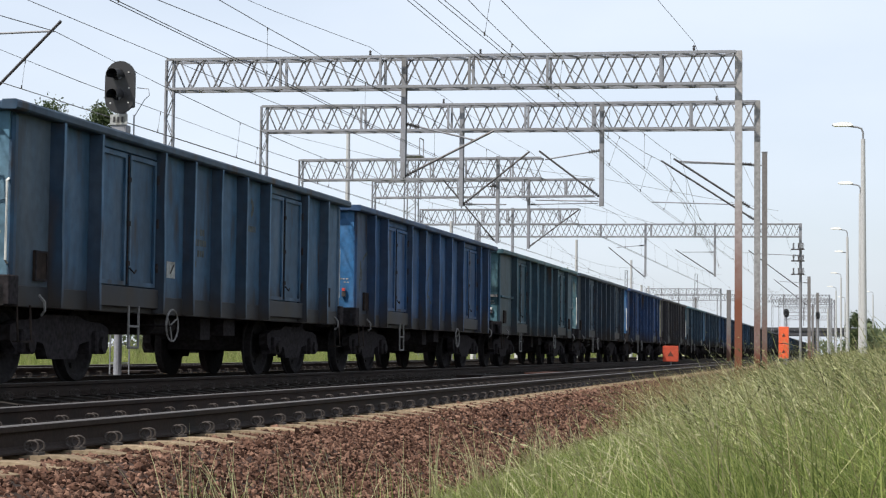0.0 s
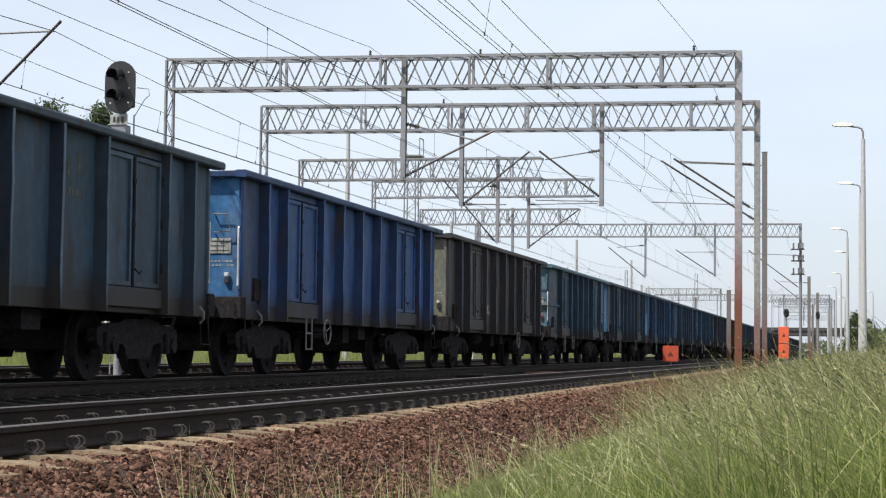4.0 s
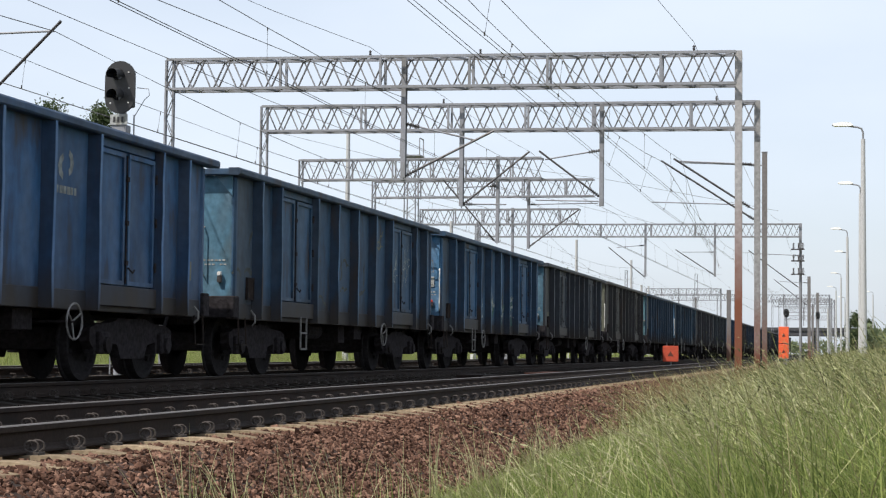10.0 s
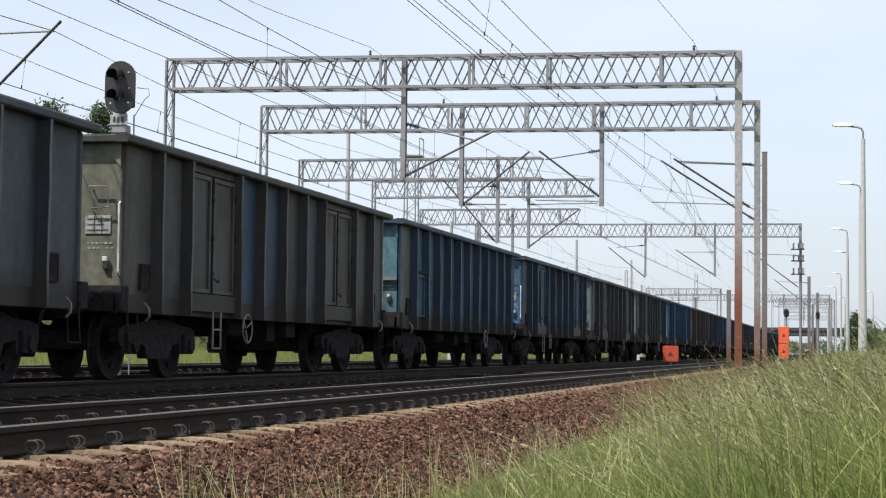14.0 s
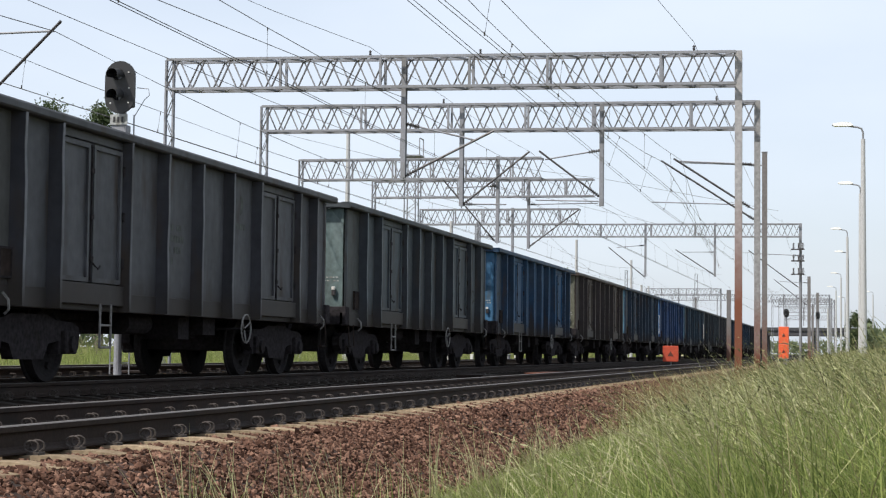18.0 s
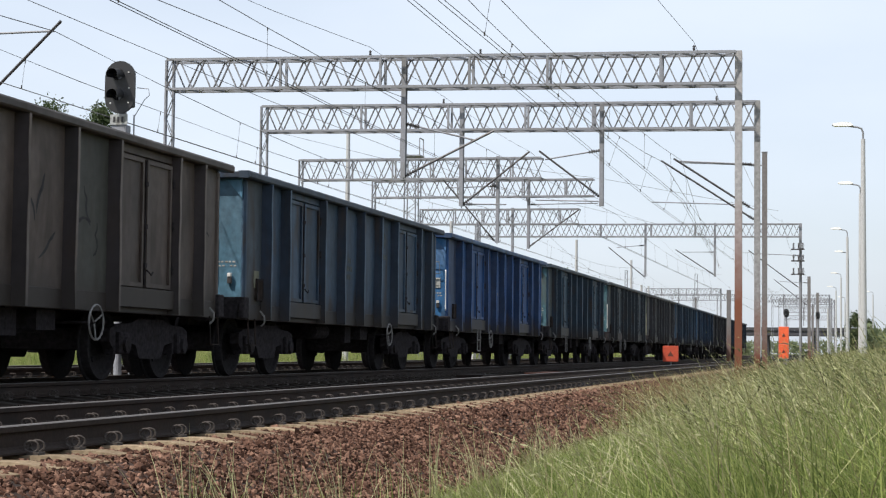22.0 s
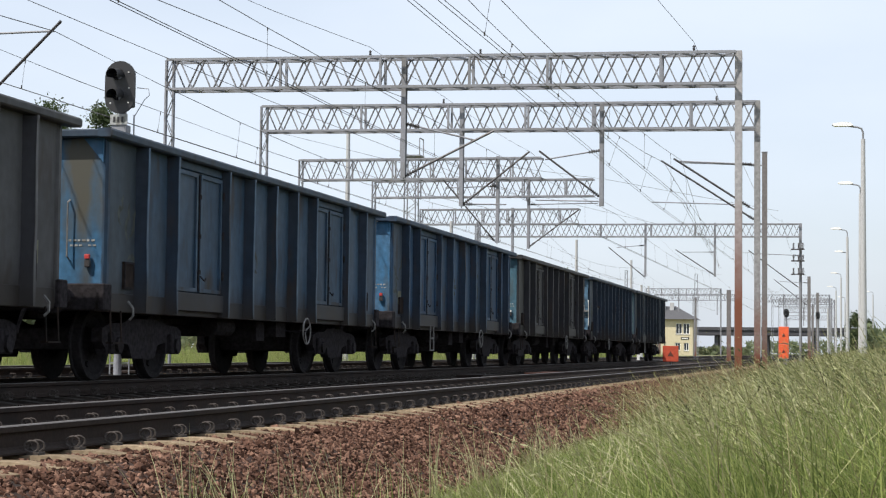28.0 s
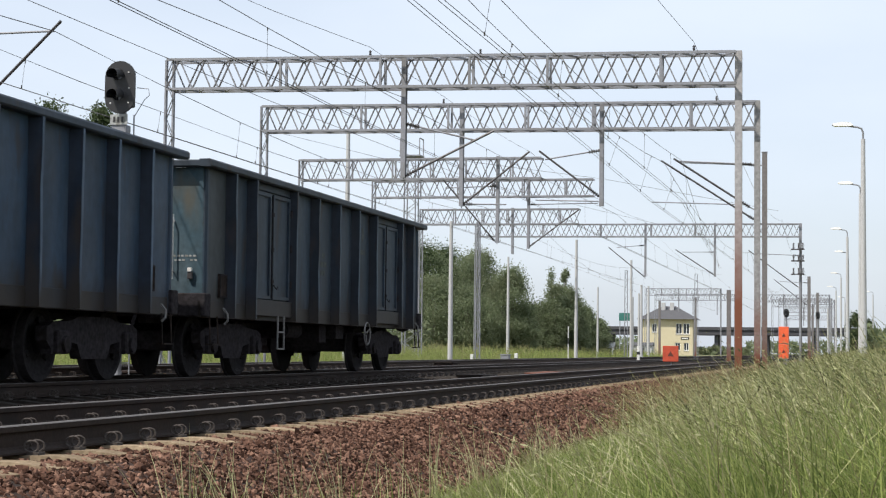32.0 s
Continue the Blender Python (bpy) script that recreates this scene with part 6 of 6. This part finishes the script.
def rail_signal(label, x, y, z0, zc, w, h, lenses, plate=True, mirror=1):
    """A colour-light signal: post, dark oval head with hooded lenses, name plate."""
    s = tagged(thing("railway_signal", pose(x, y, 0)), label, "signal", "railway signals")
    part("post", tube(B(), (0, 0.16, z0), (0, 0.16, zc + h * 0.3), 0.07, 12), GALV, s, "grey tubular post")
    part("background_plate", oval(B(), w, h, 0.0, 0.05, 0, zc), BLACK, s)
    part("lamp_case", box(B(), -w * 0.32, 0.05, zc - h * 0.36, w * 0.32, 0.3, zc + h * 0.36, 0.02), BLACK, s)
    for dz in lenses:
        part("lens", tube(B(), (-w * 0.06, -0.012, zc + dz), (-w * 0.06, 0.0, zc + dz), w * 0.17, 18), GLASS, s)
        part("lens_hood", hood(B(), -w * 0.06, zc + dz, w * 0.2, 0.0, -0.28), BLACK, s)
    for sx, sz in ((0.3, 0.28), (0.32, -0.02), (0.3, -0.3), (-0.3, -0.3)):
        part("bolt", tube(B(), (w * sx, -0.012, zc + h * sz), (w * sx, 0.0, zc + h * sz), 0.014, 8), PALE, s)
    if plate:
        pl = part("name_plate", box(B(), -0.16, -0.02, zc - h / 2 - 0.2, 0.16, 0.0, zc - h / 2 - 0.02), DULL_PALE, s, "dull white name plate with dark bars")
        bm = B()
        for k in range(3):
            box(bm, -0.1 + 0.075 * k, -0.026, zc - h / 2 - 0.16, -0.06 + 0.075 * k, -0.021, zc - h / 2 - 0.06)
        part("plate_mark", bm, BLACK, pl)
        part("clamp", box(B(), -0.14, 0.0, zc - h / 2 - 0.34, 0.14, 0.2, zc - h / 2 - 0.2, 0.01), GALV, s)
        bm = path_tube(B(), [(w * 0.3, 0.25, zc - h * 0.55), (w * 0.62, 0.3, zc - h * 0.2), (w * 0.78, 0.3, zc - h * 0.12), (w * 0.75, 0.3, zc + 0.0), (w * 0.4, 0.25, zc + 0.02)], 0.008, 5)
        part("cage_rod", bm, GALV, s)
    bm = B()
    for k in range(int((zc - h / 2 - z0 - 0.4) / 0.33)):
        z = z0 + 0.4 + 0.33 * k
        tube(bm, (-0.18, 0.24, z), (0.18, 0.24, z), 0.012, 5)
    for sx in (-0.18, 0.18):
        tube(bm, (sx, 0.24, z0 + 0.2), (sx, 0.24, zc - h / 2), 0.014, 5)
    part("ladder", bm, GALV, s)
    part("footing", box(B(), -0.3, -0.15, z0 - 0.3, 0.3, 0.5, z0 + 0.1, 0.03), CONCRETE, s)
    return s


rail_signal("dark oval two-lens signal on a grey post", -12.4, 28.75, -0.2, 5.04, 0.56, 0.93, (0.22, -0.14))
rail_signal("distant dark signal head on a slim post", -4.1, 132, -0.4, 3.45, 0.4, 0.62, (0.15, -0.15), False)
rail_signal("distant dark signal head on a slim post", -2.3, 165, -0.4, 4.0, 0.4, 0.68, (0.15, -0.15), False)


def orange_marker(label, x, y, z0, boards, w, mat):
    """Orange covered boards with a dark triangle, one above another, on a post."""
    m = tagged(thing("orange_marker", pose(x, y, 0)), label, "marker sign", "orange markers")
    top = max(b for _, b in boards)
    part("post", tube(B(), (0, 0.1, z0), (0, 0.1, top - 0.1), 0.035, 8), GALV, m)
    for a, b in boards:
        bd = part("board", box(B(), -w / 2, -0.05, a, w / 2, 0.07, b, 0.015), mat, m)
        bm = B()
        c, s = (a + b) / 2, w * 0.2
        vs = [bm.verts.new(p) for p in ((-s, -0.056, c - s * 0.8), (s, -0.056, c - s * 0.8), (0, -0.056, c + s * 0.9), (-s, -0.052, c - s * 0.8), (s, -0.052, c - s * 0.8), (0, -0.052, c + s * 0.9))]
        for f in ((0, 1, 2), (5, 4, 3), (0, 3, 4, 1), (1, 4, 5, 2), (2, 5, 3, 0)):
            bm.faces.new([vs[i] for i in f])
        part("triangle_mark", bm, SCORCHED, bd)
    return m


orange_marker("square orange board with dark triangle beside the rails", -7.14, 75, -0.3, [(0.09, 0.76)], 0.66, DULL_ORANGE)
orange_marker("tall orange board with dark triangle beside the masts", -2.6, 80, -0.6, [(0.26, 0.9), (0.93, 1.68)], 0.44, ORANGE)


def street_lamp(x, y, z1, reach, label="pale concrete street lamp with a curved arm"):
    s = tagged(thing("street_lamp", pose(x, y, 0)), label, "street lamp", "street lamps in a row")
    z0 = float(land(np.array([x]))[0]) - 0.1
    part("pole", tube(B(), (0, 0, z0), (0, 0, z1 - 0.45), 0.125, 14, 0.075), CONCRETE, s)
    part("arm", path_tube(B(), [(0, 0, z1 - 0.5), (0, 0, z1 - 0.2), (-0.06, 0, z1 - 0.06), (-0.2, 0, z1 - 0.01), (-reach, 0, z1 + 0.06)], 0.035, 8), GALV, s)
    bm = B()
    sec = [(0, 0.0), (0.1, 0.09), (0.4, 0.12), (0.75, 0.07), (0.78, 0.02), (0.7, -0.03), (0.1, -0.04)]
    for dy0, dy1 in ((-0.13, 0.13),):
        rings = [[bm.verts.new((-reach + 0.3 - px * 0.95, dy, z1 + 0.06 + pz)) for px, pz in sec] for dy in (dy0, dy1)]
        k = len(sec)
        for i in range(k):
            bm.faces.new((rings[0][i], rings[0][(i + 1) % k], rings[1][(i + 1) % k], rings[1][i]))
        bm.faces.new(rings[0][::-1])
        bm.faces.new(rings[1])
    part("lamp_head", bm, WHITE, s, "white lamp head")
    return s


for x, y, z in ((0.70, 65, 8.68), (0.82, 89, 8.84), (0.25, 118, 8.6), (0.36, 147, 8.75), (-0.25, 186, 8.75), (-0.9, 222, 8.7), (0.2, 262, 8.7)):
    street_lamp(x, y, z, 0.65)
street_lamp(4.2, 265, 9.6, 0.75, "distant pale street lamp with a curved arm")


def house():
    """A cream two-storey railway building with a hipped roof."""
    h = tagged(thing("railway_house", pose(-30.4, 312, 0)), "cream rendered two-storey railway building with grey hipped roof", "house")
    w, d, z0, z1 = 4.55, 4.5, -0.6, 6.4
    # the front wall is built round its openings
    openings = [(-2.6, -1.7, 4.0, 5.5), (1.6, 2.7, 3.7, 5.6), (2.9, 4.0, 3.7, 5.6), (-3.6, -2.6, 0.8, 2.2), (1.5, 2.4, 0.8, 2.2), (3.0, 3.9, 0.8, 2.2)]
    bm = B()
    cuts_x = sorted({-w, w} | {v for o in openings for v in o[:2]})
    cuts_z = sorted({z0, z1} | {v for o in openings for v in o[2:]})
    for xa, xb in zip(cuts_x, cuts_x[1:]):
        for za, zb in zip(cuts_z, cuts_z[1:]):
            cx, cz = (xa + xb) / 2, (za + zb) / 2
            if not any(o[0] < cx < o[1] and o[2] < cz < o[3] for o in openings):
                box(bm, xa, 0, za, xb, 0.35, zb)
    bmesh.ops.remove_doubles(bm, verts=bm.verts[:], dist=0.001)
    part("front_wall", bm, CREAM, h)
    for sx in (-1, 1):
        x0, x1 = sorted((sx * w, sx * (w - 0.35)))
        part("side_wall", box(B(), x0, 0.352, z0, x1, 2 * d, z1), CREAM, h)
    part("back_wall", box(B(), -w + 0.352, 2 * d - 0.35, z0, w - 0.352, 2 * d, z1), CREAM, h)
    for xa, xb, za, zb in openings:
        bm = B()
        for q in ((xa, za, xa + 0.09, zb), (xb - 0.09, za, xb, zb), (xa + 0.09, zb - 0.09, xb - 0.09, zb), (xa + 0.09, za, xb - 0.09, za + 0.09), ((xa + xb) / 2 - 0.04, za + 0.09, (xa + xb) / 2 + 0.04, zb - 0.09)):
            box(bm, q[0], 0.1, q[1], q[2], 0.18, q[3])
        win = part("window", bm, WHITE, h, "white framed window")
        part("pane", box(B(), xa + 0.05, 0.13, za + 0.05, xb - 0.05, 0.15, zb - 0.05), PANE, win)
        part("sill", box(B(), xa - 0.08, -0.08, za - 0.08, xb + 0.08, 0.1, za - 0.01), CONCRETE, win)
    bm = B()
    e = 0.7
    vs = [bm.verts.new(p) for p in ((-w - e, -e, z1 - 0.1), (w + e, -e, z1 - 0.1), (w + e, 2 * d + e, z1 - 0.1), (-w - e, 2 * d + e, z1 - 0.1), (-1.2, d, 8.7), (1.2, d, 8.7))]
    for f in ((0, 1, 5, 4), (1, 2, 5), (2, 3, 4, 5), (3, 0, 4), (3, 2, 1, 0)):
        bm.faces.new([vs[i] for i in f])
    part("roof", bm, ROOF, h, "grey hipped roof")
    for x in (-0.9, 0.6):
        part("chimney", box(B(), x - 0.35, d - 1.6, 7.0, x + 0.35, d - 0.9, 9.3, 0.02), CONCRETE, h)
    sg = part("wall_sign", box(B(), 2.5, -0.05, 2.75, 3.9, -0.004, 3.15), BLACK, h, "dark wall sign with a pale bar")
    part("sign_bar", box(B(), 2.7, -0.07, 2.88, 3.7, -0.052, 3.02), WHITE, sg)
    return h


house()


def shed(label, x, y, w, d, h, wall, roof):
    s = tagged(thing("line_side_shed", pose(x, y, -0.4)), label, "shed", "small sheds")
    part("walls", box(B(), -w / 2, 0, 0, w / 2, d, h), wall, s)
    part("roof", extrude_x(B(), [(-0.2, h), (d / 2, h + 0.5), (d + 0.2, h), (d + 0.2, h + 0.1), (d / 2, h + 0.62), (-0.2, h + 0.1)], -w / 2 - 0.2, w / 2 + 0.2), roof, s)
    part("door", box(B(), -0.4, -0.04, 0, 0.4, -0.004, min(2.0, h * 0.85)), ROOF, s)
    return s


shed("low grey shed in front of the cream building", -33.0, 296, 3.4, 3, 1.9, CONCRETE, ROOF)
shed("white equipment hut by the trees", -22.6, 172, 1.1, 1.2, 1.2, WHITE, CONCRETE)


def overpass():
    """The road bridge across the line, far off."""
    b = tagged(thing("road_bridge", pose(0, 430, -0.9)), "dark grey concrete road bridge crossing the railway", "bridge")
    part("deck", box(B(), -75, 0, 5.6, 6, 9, 6.9, 0.1), ASPHALT, b)
    part("parapet", box(B(), -75, -0.3, 6.9, 6, -0.05, 7.6), ASPHALT, b)
    for x in (-70, -56, -42, -30, -18, -7, 2):
        part("pier", box(B(), x - 0.5, 1, 0.2, x + 0.5, 8, 5.6, 0.1), ASPHALT, b)
    return b


overpass()


def green_board():
    g = tagged(thing("green_sign", pose(-24.2, 200, 0)), "green sign board on two posts", "sign")
    part("board", box(B(), -0.7, -0.04, 4.0, 0.7, 0.04, 4.9, 0.02), GREEN, g)
    for x in (-0.6, 0.6):
        part("post", tube(B(), (x, 0.09, -0.6), (x, 0.09, 4.9), 0.05, 8), GALV, g)
    return g


green_board()


def marker_post(label, x, y, z0, z1, w=0.16):
    m = tagged(thing("marker_post", pose(x, y, 0)), label, "marker post", "small line-side markers")
    part("shaft", box(B(), -w / 2, -w / 2, z0, w / 2, w / 2, z1, 0.015), PALE, m)
    part("band", box(B(), -w / 2 - 0.004, -w / 2 - 0.004, z0 + (z1 - z0) * 0.55, w / 2 + 0.004, w / 2 + 0.004, z0 + (z1 - z0) * 0.7), BLACK, m)
    return m


marker_post("white marker post with a dark band between tracks", -11.9, 105, -0.3, 0.85, 0.17)
marker_post("small white marker post at the far track", -17.2, 82, -0.5, 0.3, 0.14)
marker_post("small white marker post at the far track", -16.9, 92, -0.5, 0.35, 0.16)
marker_post("slim pale marker post in the grass", -15.35, 100, -0.3, 1.9, 0.055)


def trackside_box(label, x, y, z, w, d, h, mat):
    t = tagged(thing("trackside_box", pose(x, y, z)), label, "equipment box", "trackside boxes")
    part("body", box(B(), -w / 2, -d / 2, -0.15, w / 2, d / 2, h, 0.02), mat, t)
    part("lid", box(B(), -w / 2 - 0.03, -d / 2 - 0.03, h + 0.003, w / 2 + 0.03, d / 2 + 0.03, h + 0.05, 0.01), mat, t)
    return t


trackside_box("low grimy brown cable box between tracks", -7.85, 38.0, -0.25, 0.55, 1.5, 0.16, DIRTY)
trackside_box("low rusty steel box between tracks", -7.85, 47, -0.25, 0.5, 3.0, 0.12, RUSTED)
trackside_box("grimy brown point machine beside the far track", -12.6, 56, -0.2, 0.6, 0.9, 0.25, DIRTY)
trackside_box("grimy brown point machine beside the far track", -12.75, 30.5, -0.2, 0.5, 0.7, 0.2, DIRTY)
trackside_box("grey metal cabinet by the far track", -17.1, 90, -0.5, 0.45, 0.4, 0.75, GALV)

# ---- what moves ----
# metres that the train has run, second by second
RUN = [(0, 0.07), (2, 24.34), (4, 48.49), (6, 72.37), (8, 95.9), (10, 119.13), (12, 142.16), (14, 165.11), (16, 188.14), (18, 211.38), (20, 234.97), (22, 259.01), (24, 283.57), (26, 308.68), (28, 334.33), (30, 360.47), (32, 387.02)]


def motions():
    for k, w in wagons:
        walk(w, [(t, pose(-10.12, place_of(k) - d, 0.05)) for t, d in RUN])
    # wheelsets turn with the run; those alike share one action
    acts = {}
    for k, w in wagons:
        for bogie in w.children:
            if not bogie.name.startswith("bogie"):
                continue
            for ws in bogie.children:
                if not ws.name.startswith("wheelset"):
                    continue
                key = round(ws.location.y, 2)
                if key not in acts:
                    rows = []
                    n = 32 * FPS
                    for i in range(n + 1):
                        t = i * 32 / n
                        j = min(int(t // 2), len(RUN) - 2)
                        (ta, da), (tb, db) = RUN[j], RUN[j + 1]
                        d = da + (db - da) * (t - ta) / (tb - ta)
                        rows.append((t, Matrix.Translation((0, key, 0.46)) @ Matrix.Rotation(d / 0.46, 4, "X")))
                    walk(ws, rows)
                    acts[key] = ws.animation_data
                elif ws.animation_data is None or ws.animation_data.action is None:
                    src = acts[key]
                    ws.rotation_mode = "QUATERNION"
                    ws.animation_data_create()
                    ws.animation_data.action = src.action
                    ws.animation_data.action_slot = src.action_slot


motions()
